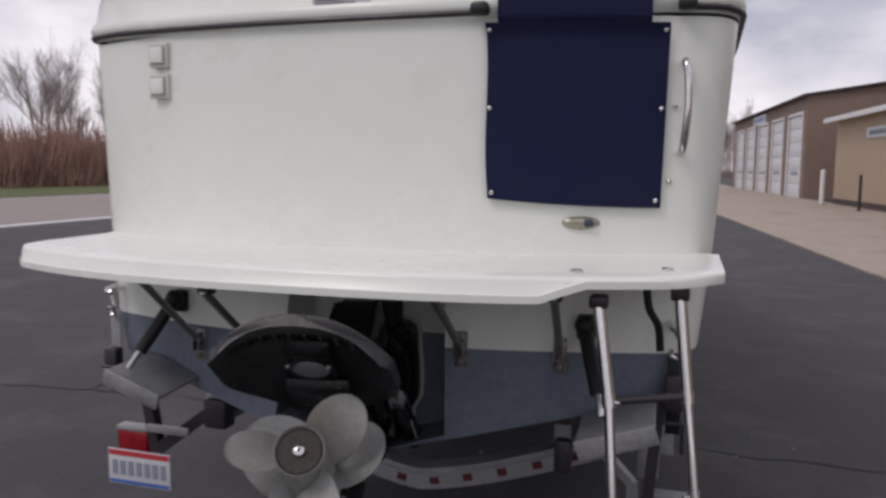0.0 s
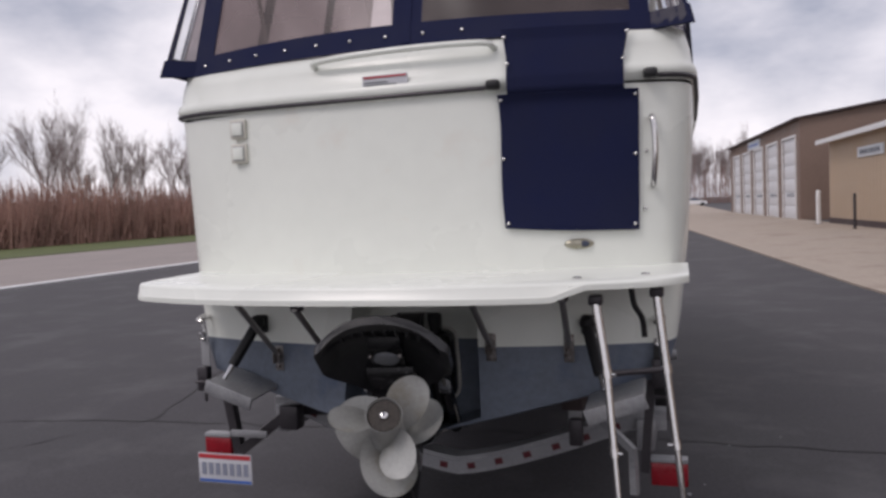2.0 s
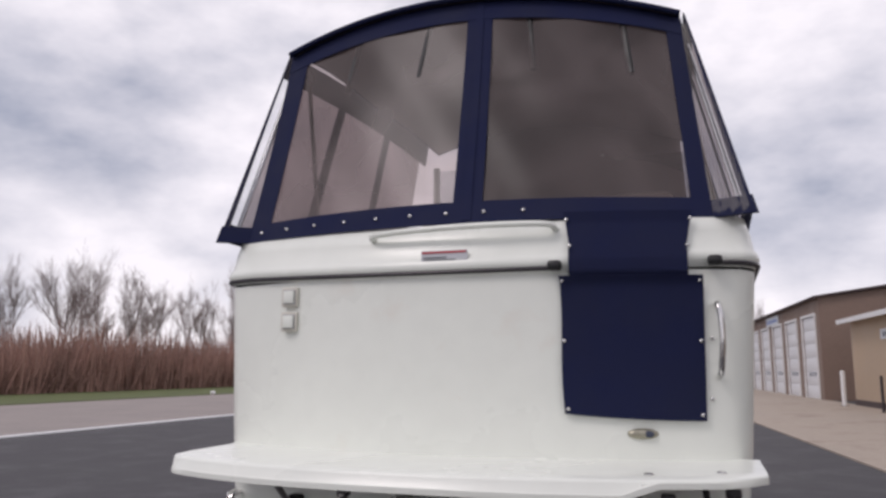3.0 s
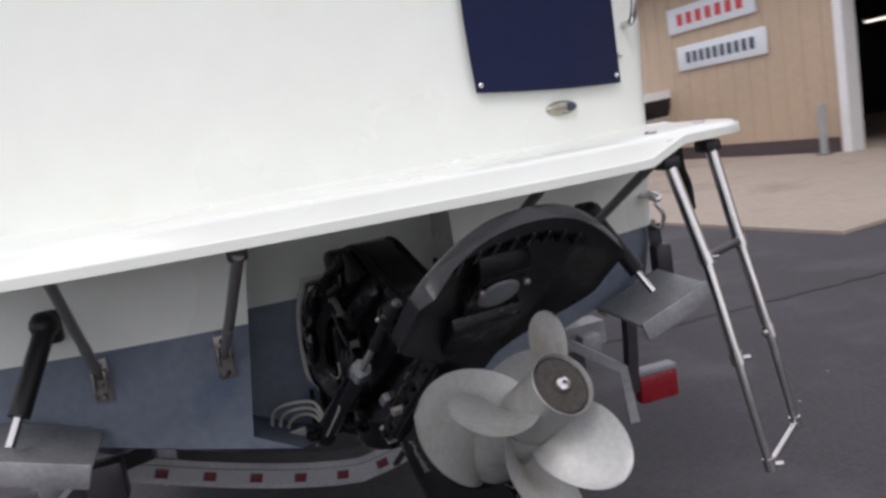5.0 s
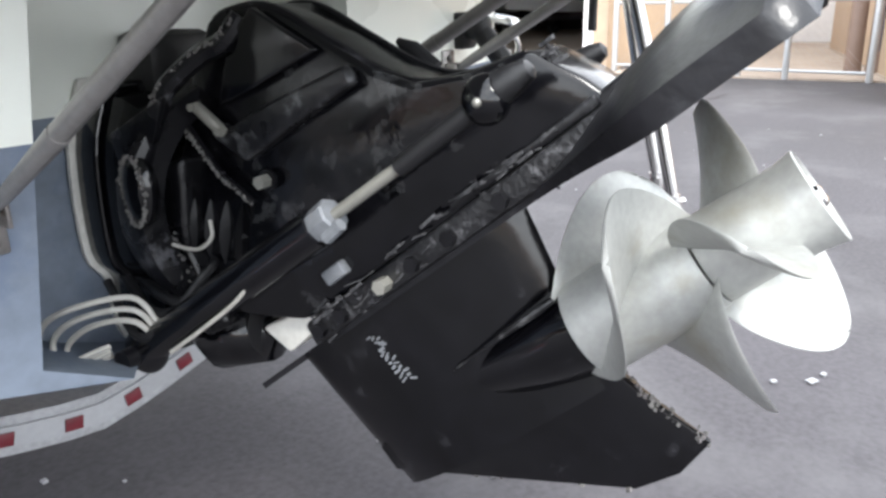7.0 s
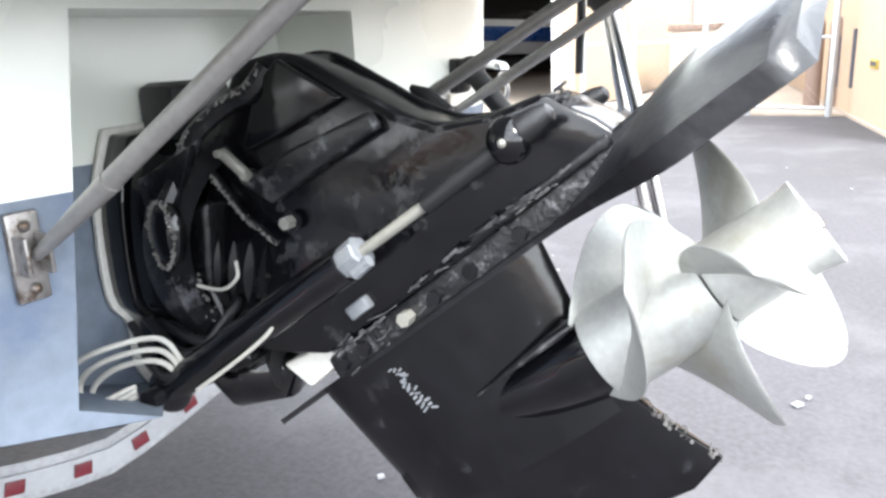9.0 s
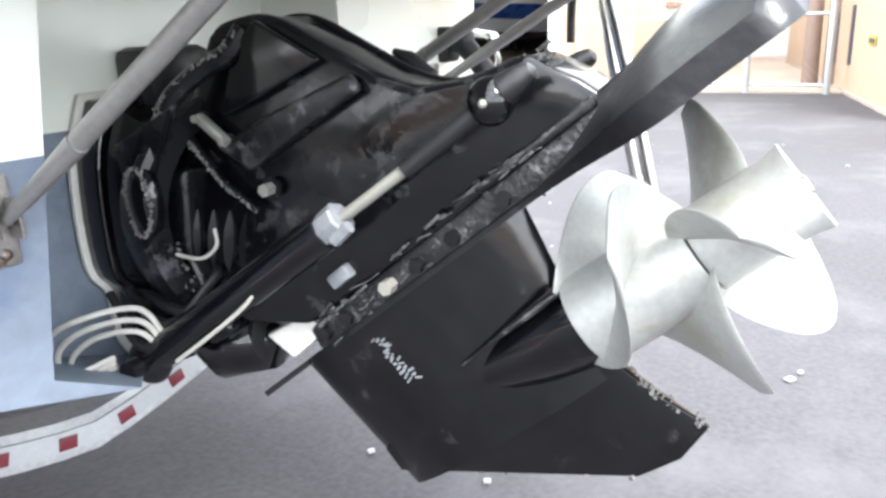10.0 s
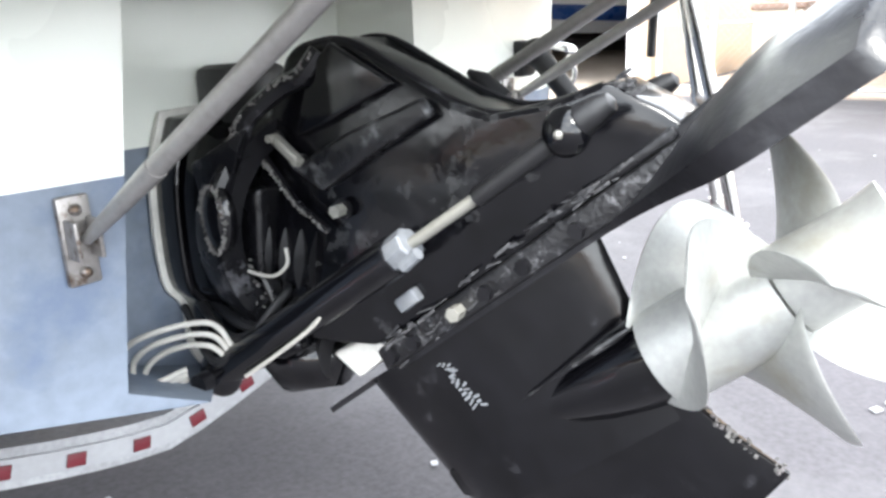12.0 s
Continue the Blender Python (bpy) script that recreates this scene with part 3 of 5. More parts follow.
part("roof", at_yard(bm), DARK_BASE, brown, "dark brown metal roof")
bm = bmesh.new()
bm.faces.new([bm.verts.new(p) for p in ((0, B0 + 0.1, BH - 0.1), (18, B0 + 0.1, BH - 0.1), (9, B0 + 0.1, BH + 1.2))])
part("gable", at_yard(bm), BROWN_WALL, brown)
for a, b in doors:
    dd = sectional_door(brown, a, b, 4.95, x=0.08, n=6, label="closed white sectional door")
    for j in range(3):
        yy = a + (b - a) * (0.3 + 0.2 * j)
        part("light", yard_box(slab(0.035, 0.047, yy - 0.16, yy + 0.16, 1.35, 1.6)), DARK_INK, dd, "small dark window")
tagged(part("siding_ribs", at_yard(corrugate(0, B0, B1, 5.0, BH - 0.15, 0.6, 0.02)), BROWN_WALL, brown), kind="stuff")
s = thing("wall_sign", "pale blue board sign over the doors of the brown building", "sign", "workshop signs")
bd = part("board", yard_box(slab(-0.08, -0.01, 58.5, 63.5, 5.1, 5.75), bevel=0.01), SIGN_M, s)
for k in range(9):
    part("letter_bar", yard_box(((-0.085, 59.0 + k * 0.5, 5.42), (0.004, 0.3, 0.28))), BLUE_INK, bd)



def parked_car(at, turn, paint, label):
    """A saloon car: x along its length."""
    m = Matrix.Translation(at) @ Matrix.Rotation(radians(turn), 4, "Z")
    e = thing("parked_car", label, "car", "parked cars")
    rings = []
    for x, z0, z1, w in ((-2.25, 0.45, 0.78, 0.75), (-2.15, 0.3, 0.92, 0.86), (-1.2, 0.25, 0.98, 0.9), (0.8, 0.25, 0.95, 0.9), (2.0, 0.28, 0.82, 0.86), (2.25, 0.4, 0.7, 0.72)):
        rings.append([m @ Vector(p) for p in ((x, -w, z0), (x, -w * 1.02, (z0 + z1) / 2), (x, -w * 0.94, z1), (x, w * 0.94, z1), (x, w * 1.02, (z0 + z1) / 2), (x, w, z0))])
    part("body", loft(rings), paint, e)
    rings = []
    for x, z1, w in ((-1.75, 0.95, 0.78), (-1.0, 1.38, 0.66), (0.25, 1.42, 0.66), (1.1, 0.95, 0.8)):
        rings.append([m @ Vector(p) for p in ((x, -0.82, 0.9), (x, -w, z1), (x, w, z1), (x, 0.82, 0.9))])
    part("cabin", loft(rings), DARK_INK, e, "dark glazed cabin")
    part("roof", loft([[m @ Vector((x, y, z)) for y, z in ((-0.66, 1.40), (-0.6, 1.46), (0.6, 1.46), (0.66, 1.40))] for x in (-1.0, 0.25)]), paint, e)
    for x in (-1.35, 1.4):
        for y in (-0.8, 0.8):
            wm = m @ Matrix.Translation((x, y, 0.32)) @ Matrix.Rotation(radians(90), 4, "X")
            rings = [[wm @ Vector((r_ * math.cos(2 * math.pi * k / 16), r_ * math.sin(2 * math.pi * k / 16), h_)) for r_, h_ in ((0.05, 0.11), (0.27, 0.11), (0.32, 0.08), (0.32, -0.08), (0.27, -0.11), (0.05, -0.11))] for k in range(17)]
            part("wheel", loft(rings, closed=False, caps=False), TYRE, e)
    return e


parked_car((0.5, 128, 0.0), 20, WHITE_TRIM, "white saloon car parked far down the yard")
parked_car((-3.5, 135, 0.0), 70, FENCE_M, "silver saloon car parked far down the yard")
parked_car((3.6, 140, 0.0), 10, WHITE_TRIM, "white saloon car parked beside the far trees")

structure("pavement_pad", yard_box(slab(-0.5, 7.45, -1.2, 4.3, -0.01, 0.022)), CONCRETE, "pale concrete pad behind the chain-link gate", "pavement")

# side yard with fence, pale wall, and the next tan building
shed = thing("side_shed", "pale cream outbuilding behind the chain-link gate", "building")
part("wall", yard_box(slab(7.5, 7.7, -6, 4.4, 0, 3.4)), WHITE_TRIM, shed, "cream painted wall")
crate = thing("storage_crate", "beige storage crate with a brown lid behind the gate", "crate")
part("body", yard_box(slab(3.0, 3.8, 2.95, 3.8, 0, 1.2), bevel=0.02), INTERIOR, crate)
part("lid", yard_box(slab(2.96, 3.84, 2.9, 3.85, 1.2, 1.32), bevel=0.02), BROWN_WALL, crate)
part("roof", yard_box(slab(7.2, 12, -6, 4.5, 3.4, 3.55)), WHITE_TRIM, shed)

south = thing("office_building", "tan stucco building with narrow dark windows", "building")
SM = Matrix.Translation((8.2, -0.45, 0)) @ Matrix.Rotation(radians(18.2), 4, "Z")     # x: along its north wall


def at_south(bm):
    bm.transform(SM)
    return bm


part("wall", at_south(boxes(slab(0, 9, -0.25, 0, 0, 4), slab(0, 0.25, -7, -0.25, 0, 4), slab(8.75, 9, -7, -0.25, 0, 4), slab(0.25, 8.75, -7, -6.75, 0, 4))), TAN_WALL, south)
part("roof", at_south(boxes(slab(-0.2, 9.2, -7.2, 0.2, 4.0, 4.2))), WHITE_TRIM, south)
for x, z0, z1 in ((2.8, 0.38, 1.14), (3.82, 0.33, 1.04)):
    w = part("window", at_south(boxes(slab(x - 0.07, x + 0.07, 0.0, 0.02, z0, z1))), DARK_INK, south, "narrow dark window")
part("base_course", at_south(boxes(slab(0, 9, 0.0, 0.03, 0, 0.04))), CONCRETE, south)
s = thing("warning_sign", "small yellow and black sign on the tan wall", "sign")
part("board", at_south(boxes(slab(1.40, 1.76, 0.004, 0.02, 0.69, 0.79), bevel=0.003)), mat("yellow_paint", (0.40, 0.30, 0.04), 0.5, bump=0.02), s)
part("lettering", at_south(boxes(slab(1.44, 1.72, 0.02, 0.024, 0.715, 0.765))), DARK_INK, s)

fence = thing("chain_link_gate", "grey pipe gate and fence with chain-link mesh", "fence")
fx = -1.6
for y in (4.35, 3.5, 2.4, 1.75, 0.7):
    post = part("post", at_yard(tube([(fx + 0.12 * y + 0.9, y, 0), (fx + 0.12 * y + 0.9, y, 1.9), (fx + 0.12 * y + 0.9, y, 1.95)], 0.045, 10, radii=(0.045, 0.045, 0.02))), FENCE_M, fence)


def fp(y, z):
    return (fx + 0.12 * y + 0.9, y, z)


for a, b in ((4.35, 3.5), (3.42, 2.45), (2.35, 1.8), (1.7, 0.75)):
    for z in (0.12, 1.05, 1.85):
        part("rail", at_yard(tube([fp(a, z), fp(b, z)], 0.022, 8)), FENCE_M, fence)
bm = bmesh.new()
k = 0.7
while k < 4.3:
    for sgn in (1, -1):
        y, z, pts = k, 0.12 if sgn > 0 else 1.85, []
        for j in range(2):
            pts.append(fp(min(max(y, 0.7), 4.35), z))
            y, z = y + 1.73, (1.85 if sgn > 0 else 0.12)
        if pts[1][1] < 4.34:
            tube(pts, 0.0014, 3, bm)
    k += 0.11
tagged(part("mesh", at_yard(bm), FENCE_M, fence, smooth=0), kind="stuff")
bollard(2.75, 0.35, 1.1, 0.05, FENCE_M, "grey standpipe behind the gate")
for x, y in ((0.45, 1.02), (0.52, 0.74)):
    e = thing("wooden_post", "dark brown round-topped timber post by the gate", "post", "timber posts")
    part("timber", at_yard(tube([(x, y, 0.0), (x, y, 1.22), (x, y, 1.28), (x, y, 1.31)], 0, 14, radii=(0.115, 0.11, 0.085, 0.03))), BROWN_WALL, e)


# ---- the cruiser on its trailer ----
def stern_y(x):
    """The transom's outline in plan, bowed aft in the middle."""
    return -0.13 + 0.165 * x * x


def half_width(z):
    pts = ((0.645, 0.02), (0.90, 1.08), (1.055, 1.13), (1.38, 1.165), (2.10, 1.212), (2.30, 1.18))
    for (a, wa), (b, wb) in zip(pts, pts[1:]):
        if z <= b:
            return wa + (wb - wa) * (z - a) / (b - a)
    return pts[-1][1]


REC0, REC1 = -0.225, 0.345     # the recess that the drive is bolted into


def hull_ring(z, recess):
    w = half_width(z)
    rc = min(0.09, w * 0.4)
    lo, hi = max(REC0 - 0.143 * (1.1 - z), -(w - rc) + 0.001), min(REC1, w - rc - 0.001)
    deep = 0.09 if recess else None
    nl, nr = 9, 7

    def resample(a, b, n):
        return [(a + (b - a) * k / (n - 1), stern_y(a + (b - a) * k / (n - 1)) if w > 0.2 else 0.09) for k in range(n)]
    row = resample(-(w - rc), lo, nl)
    d0, d1 = (deep, deep) if recess else (stern_y(lo), stern_y(hi))
    row += [(lo, d0)] + [(lo + (hi - lo) * k / 4, deep if recess else stern_y(lo + (hi - lo) * k / 4)) for k in (1, 2, 3)] + [(hi, d1)]
    row += resample(hi, w - rc, nr)
    yc = stern_y(w - rc) if w > 0.2 else 0.09
    corner = [(w - rc + rc * math.sin(a), yc + rc * 1.6 * (1 - math.cos(a)) + 0.33 * rc * math.sin(a)) for a in (0.4, 0.8, 1.2, 1.57)]
    sides = []
    for y in (0.9, 2.0, 3.5, 4.8, 6.0, 7.0, 7.6, 7.9):
        f = 1.0 + 0.03 * min(1, y / 2) if y < 3.5 else max(0.01, 1.03 * (1 - ((y - 3.5) / 4.45) ** 2.4))
        sides.append((w * f, y))
    right_side = corner + sides
    left_side = [(-x, y) for x, y in right_side][::-1]
    return [Vector((x, y, z)) for x, y in left_side + row + right_side]


def hull_band(levels, recess):
    bm = bmesh.new()
    loft([hull_ring(z, r) for z, r in zip(levels, recess)], closed=False, caps=False, bm=bm)
    return bm


boat = thing("motor_boat", "large white cabin cruiser with grey-blue bottom on a trailer", "boat")
bm = hull_band((1.055, 1.15, 1.28, 1.281, 1.38, 1.6, 1.85, 2.1), (1, 1, 1, 0, 0, 0, 0, 0))
part("upper_hull", bm, GELCOAT, boat, smooth=50)
bm = hull_band((0.645, 0.70, 0.76, 0.84, 0.90, 1.0, 1.055), (1, 1, 1, 1, 1, 1, 1))
part("lower_hull", bm, ANTIFOUL, boat, "blue-grey antifouled bottom", smooth=50)
# gunwale moulding above the rub rail
rings = []
for z, off in ((2.088, 0.001), (2.112, 0.022), (2.13, 0.028), (2.152, 0.020), (2.165, 0.006), (2.235, -0.008), (2.30, -0.03), (2.315, -0.06), (2.315, -0.35)):
    ring = []
    for p in hull_ring(2.10, 0):
        n = Vector((p.x, (p.y - 0.9) * 1.4 if p.y < 0.9 else 0.0, 0)).normalized()
        if abs(p.x) < 0.95 and p.y < 0.3:
            n = Vector((-0.33 * p.x * -1, -1, 0)).normalized()
        ring.append(Vector((p.x + n.x * off, p.y + n.y * off, z + 0.022 * min(1.0, abs(p.x)) ** 2)))
    rings.append(ring)
bm = loft(rings, closed=False, caps=False)
part("gunwale", bm, GELCOAT, boat, smooth=50)
bm = bmesh.new()
bm.faces.new([bm.verts.new((p.x * 0.97, p.y + 0.05, 2.312)) for p in hull_ring(2.10, 0)])
part("deck", bm, GELCOAT, boat)


def round_stern(z, off):
    """A line along the transom that turns the corners onto both sides."""
    ring = [p for p in hull_ring(2.10, 0)]
    out = []
    for p in ring:
        if p.y > 2.5:
            continue
        n = Vector((p.x, (p.y - 0.9) * 1.4, 0)).normalized()
        if abs(p.x) < 0.95 and p.y < 0.3:
            n = Vector((0.33 * p.x, -1, 0)).normalized()
        out.append(Vector((p.x + n.x * off, p.y + n.y * off, z + 0.022 * min(1.0, abs(p.x)) ** 2)))
    return out


rail = round_stern(2.104, 0.018)
cutL = [p for p in rail if p.x < 0.47]
cutR = [p for p in rail if p.x > 1.02 or (p.y > 0.5 and p.x > 0)]
cutL.append(Vector((0.475, stern_y(0.475) - 0.018, 2.109)))
cutR.insert(0, Vector((1.03, stern_y(1.03) - 0.018, 2.125)))
part("rub_rail", tube(cutL, 0.010, 8), DARK_TUBE, boat, "dark rub-rail insert")
part("rub_rail", tube(cutR, 0.0105, 8), DARK_TUBE, boat, "dark rub-rail insert")
for x in (0.455, 1.055):
    part("end_cap", boxes(((x, stern_y(x) - 0.045, 2.11 + 0.018 * x * x), (0.055, 0.05, 0.04)), bevel=0.012), BLACK_RUBBER, boat, "black rub-rail end cap")
# shore power sockets
for z in (1.92, 2.03):
    so = part("power_socket", boxes(((-0.763, stern_y(0.763) - 0.012, z), (0.078, 0.026, 0.088)), bevel=0.003), OUTLET, boat, "ivory plastic power socket")
    part("cover_flap", boxes(((-0.763, stern_y(0.763) - 0.03, z), (0.05, 0.014, 0.056)), bevel=0.002), GELCOAT, so)
    # grey plate whose rim draws the shadow round the flap
    part("painted_shadow_gap", boxes(((-0.763, stern_y(0.763) - 0.0262, z), (0.058, 0.004, 0.064))), GALV, so)
# drain
bm = bmesh.new()
g = bmesh.ops.create_uvsphere(bm, u_segments=20, v_segments=10, radius=1)
for v in g["verts"]:
    v.co = Vector((0.762 + v.co.x * 0.058, stern_y(0.762) - 0.002 + v.co.y * 0.016 + v.co.x * 0.014, 1.468 + v.co.z * 0.021))
dr = part("drain_fitting", bm, BRASS, boat, "oval tarnished chrome drain")
bm = bmesh.new()
g = bmesh.ops.create_uvsphere(bm, u_segments=16, v_segments=8, radius=1)
for v in g["verts"]:
    v.co = Vector((0.785 + v.co.x * 0.02, stern_y(0.785) - 0.016 + v.co.y * 0.006, 1.468 + v.co.z * 0.013))
part("drain_hole", bm, DARK_INK, dr)
# grab handle beside the transom door
hx = 1.055
hy = stern_y(hx)
hp = curve_points([(hx, hy + 0.01, 1.965), (hx, hy - 0.045, 1.96), (hx + 0.008, hy - 0.062, 1.92), (hx + 0.012, hy - 0.068, 1.83), (hx + 0.006, hy - 0.062, 1.74), (hx, hy - 0.045, 1.695), (hx - 0.004, hy + 0.01, 1.69)], 6)
part("grab_handle", tube(hp, 0.011, 12), STAINLESS, boat, "polished stainless grab handle")
# white hand rail on the gunwale
gp = curve_points([(-0.34, stern_y(0.34) + 0.03, 2.255), (-0.30, stern_y(0.34) - 0.03, 2.275), (0.05, -0.17, 2.285), (0.40, stern_y(0.4) - 0.035, 2.285), (0.455, stern_y(0.45) + 0.02, 2.27)], 6)
part("hand_rail", tube(gp, 0.013, 10), GELCOAT, boat)
# warning sticker
st = part("sticker", boxes(((0.0, -0.13 - 0.016, 2.17), (0.2, 0.004, 0.05))), PLATE, boat, "white warning sticker with red heading")
part("heading_bar", boxes(((0.0, -0.13 - 0.0195, 2.187), (0.19, 0.003, 0.007))), RED_INK, st)
part("text_bar", boxes(((-0.04, -0.13 - 0.0195, 2.166), (0.1, 0.003, 0.005)), ((-0.02, -0.13 - 0.0195, 2.155), (0.14, 0.003, 0.004))), ALLOY, st)
# snaps for the door cover
for x, z in ((1.02, 1.60), (1.03, 1.83)):
    part("snap", ball((x, stern_y(x) - 0.004, z), 0.008), STAINLESS, boat)
# transom eyes
for x in (-1.06, 1.06):
    y = stern_y(x) - 0.01
    part("transom_eye", tube(curve_points([(x - 0.02, y + 0.02, 1.16), (x - 0.018, y - 0.04, 1.15), (x, y - 0.055, 1.14), (x + 0.018, y - 0.04, 1.15), (x + 0.02, y + 0.02, 1.16)], 4), 0.008, 8), STAINLESS, boat, "stainless tow eye")

# ---- swim platform ----
platform = thing("swim_platform", "white moulded swim platform with a notch for the ladder", "platform")


def plat_edge(x):
    return -0.595 + 0.22 * (abs(x) / 1.13) ** 2.6


rings = []
N = 40
for k in range(N + 1):
    x = -1.098 + (1.178 + 1.098) * k / N
    e = plat_edge(x)
    end = max(0.0, abs(x) - 1.04) / 0.12
    e += 0.09 * min(1.0, end) ** 2
    low = 1.293 + 0.040 * min(1, max(0, (x - 0.72) / 0.11))
    back = stern_y(x) + 0.03 if abs(x) < 1.1 else stern_y(1.1) + 0.02 - 0.1 * (abs(x) - 1.1)
    top = 1.362
    prof = [(back, top + 0.012), (back - 0.06, top + 0.006), (e + 0.10, top + 0.004), (e + 0.016, top), (e + 0.006, top - 0.004), (e + 0.001, top - 0.012), (e - 0.006, low + 0.026), (e - 0.012, low + 0.02), (e - 0.012, low), (e + 0.05, low), (e + 0.07, low + 0.03), (back, low + 0.035)]
    rings.append([Vector((x, y, z)) for y, z in prof])
part("deck_board", loft(rings), GELCOAT, platform, smooth=40)
for x, y in ((0.80, -0.42), (1.03, -0.30)):
    part("bolt_head", ball((x, y, 1.368), 0.012, 10, (1.5, 1, 0.5)), STAINLESS, platform)
STRUTS = [((-0.60, -0.43, 1.30), (-0.60, -0.075, 0.99)), ((-0.236, -0.572, 1.275), (-0.303, -0.145, 0.99)), ((0.437, -0.53, 1.295), (0.398, -0.115, 1.06)), ((0.754, -0.49, 1.30), (0.71, -0.055, 1.05))]
for top, low in STRUTS:
    a, b = Vector(top), Vector(low)
    d = (b - a).normalized()
    a -= d * 0.012
    s_ob = part("strut", tube([a, a + (b - a) * 0.68], 0.0122, 14), TUBE_GREY, platform, "weathered steel support strut")
    part("strut_end", tube([a + (b - a) * 0.66, b - d * 0.045, b + d * 0.0], 0, 12, radii=(0.0136, 0.0096, 0.0075)), TUBE_GREY, s_ob)
    y_face = stern_y(low[0])
    bm = boxes(((low[0], y_face - 0.004, low[2] - 0.005), (0.042, 0.012, 0.115)), bevel=0.004)
    box(bm, (low[0] - 0.014, y_face - 0.022, low[2]), (0.006, 0.035, 0.05), bevel=0.002)
    box(bm, (low[0] + 0.014, y_face - 0.022, low[2]), (0.006, 0.035, 0.05), bevel=0.002)
    br = part("bracket", bm, DULL_CHROME, platform, "dull chrome strut bracket")
    for dz in (0.035, -0.045):
        part("bolt", ball((low[0], y_face - 0.012, low[2] + dz), 0.008), DULL_CHROME, br)
    part("top_clevis", boxes(((top[0], top[1] + 0.012, top[2] + 0.018), (0.040, 0.046, 0.052)), bevel=0.008), DARK_TUBE, platform)

part("hanging_cord", tube(curve_points([(0.975, -0.27, 1.315), (0.985, -0.265, 1.25), (1.01, -0.25, 1.20), (1.018, -0.245, 1.13)], 6), 0.011, 8), BLACK_RUBBER, platform, "black rubber cord hanging under the platform")

# ---- boarding ladder ----
ladder = thing("boarding_ladder", "stainless telescoping boarding ladder hanging from the platform", "ladder")
LA = [(0.858, -0.395, 1.285), (0.897, -0.45, 1.033), (0.918, -0.505, 0.773), (0.94, -0.56, 0.50)]
LB = [(1.065, -0.29, 1.30), (1.094, -0.335, 1.030), (1.122, -0.384, 0.774), (1.147, -0.425, 0.513)]
for line in (LA, LB):
    upper = part("rail", tube([line[0], line[1]], 0.0165, 14), STAINLESS, ladder)
    part("middle_rail", tube([line[1], line[2]], 0.014, 14), STAINLESS, ladder)
    part("lower_rail", tube([line[2], line[3]], 0.0115, 14), STAINLESS, ladder)
    for j in (1, 2, 3):
        d = (Vector(line[j]) - Vector(line[j - 1])).normalized()
        p = Vector(line[j])
        part("collar", tube([p - d * 0.016, p + d * 0.016], 0.0195 - 0.002 * (j - 1), 14), STAINLESS, ladder)
        part("catch", tube([p, p + Vector((0.03 if line is LA else -0.03, -0.012, 0.0))], 0.007, 8), STAINLESS, ladder)
    part("hinge", boxes(((line[0][0], line[0][1] + 0.01, line[0][2]), (0.05, 0.06, 0.035)), bevel=0.008), DARK_TUBE, ladder)
part("rung", tube([LA[1], LB[1]], 0.011, 12), DARK_TUBE, ladder, "dark upper rung")
part("rung", tube([LA[3], LB[3]], 0.009, 12), STAINLESS, ladder)

# ---- transom door cover ----
cover = thing("door_cover", "navy canvas cover snapped over the transom door", "cover")


def cover_sheet(x0, x1, z0, z1, off, wave):
    def f(a, b):
        x = x0(b) + (x1(b) - x0(b)) * a
        z = z0 + (z1 - z0) * b
        z -= (0.006 * math.sin(a * math.pi) + 0.024 * a) * (1 - b)
        y = stern_y(x) - off - wave * (0.5 + 0.5 * math.sin(a * 9 + b * 4)) * (1 - b * 0.5)
        if z > 2.05:
            y -= 0.035 * min(1.0, (z - 2.05) / 0.04) * max(0.0, 1 - max(0.0, z - 2.14) / 0.15)
        return Vector((x, y, z))
    return sheet(f, 16, 26, 0.004)


part("lower_panel", cover_sheet(lambda b: 0.478 - 0.012 * b - 0.004 * math.sin(b * 6), lambda b: 0.996 + 0.012 * b, 1.542, 2.075, 0.012, 0.006), CANVAS, cover)
part("neck", cover_sheet(lambda b: 0.508 - 0.045 * max(0, b - 0.55), lambda b: 0.955 + 0.05 * max(0, b - 0.55), 2.07, 2.335, 0.010, 0.004), CANVAS, cover)
part("hem", tube([(0.48 + 0.514 * k / 12, stern_y(0.48 + 0.514 * k / 12) - 0.019, 1.546 - 0.024 * k / 12 - 0.006 * math.sin(math.pi * k / 12)) for k in range(13)], 0.005, 8), CANVAS, cover)
for x, z in ((0.492, 1.560), (0.982, 1.540), (0.482, 1.82), (0.99, 1.82), (0.478, 2.055), (0.995, 2.055), (0.515, 2.19), (0.955, 2.19), (0.50, 2.30), (0.97, 2.30)):
    y = stern_y(x) - 0.023 - (0.03 if 2.1 < z < 2.25 else 0)
    part("snap", ball((x, y, z), 0.008, 10, (1, 0.6, 1)), STAINLESS, cover)

# ---- canvas enclosure ----
hood = thing("canvas_enclosure", "navy canvas cockpit enclosure with hazy vinyl windows", "canopy")


def aft_point(x, t):
    """A point of the aft curtain: x at the foot, t from foot (0) to head (1)."""
    xb = x
    xt = x * 0.945 - 0.03
    zb = 2.325 + 0.0 * x
    zt = 3.50 - 0.14 * (x / 1.06) ** 2 - 0.035 * x
    yb, yt = stern_y(x) + 0.035, 0.30 + 0.10 * x * x
    s = t + 0.03 * math.sin(math.pi * t)
    return Vector((xb + (xt - xb) * t, yb + (yt - yb) * s, zb + (zt - zb) * t))


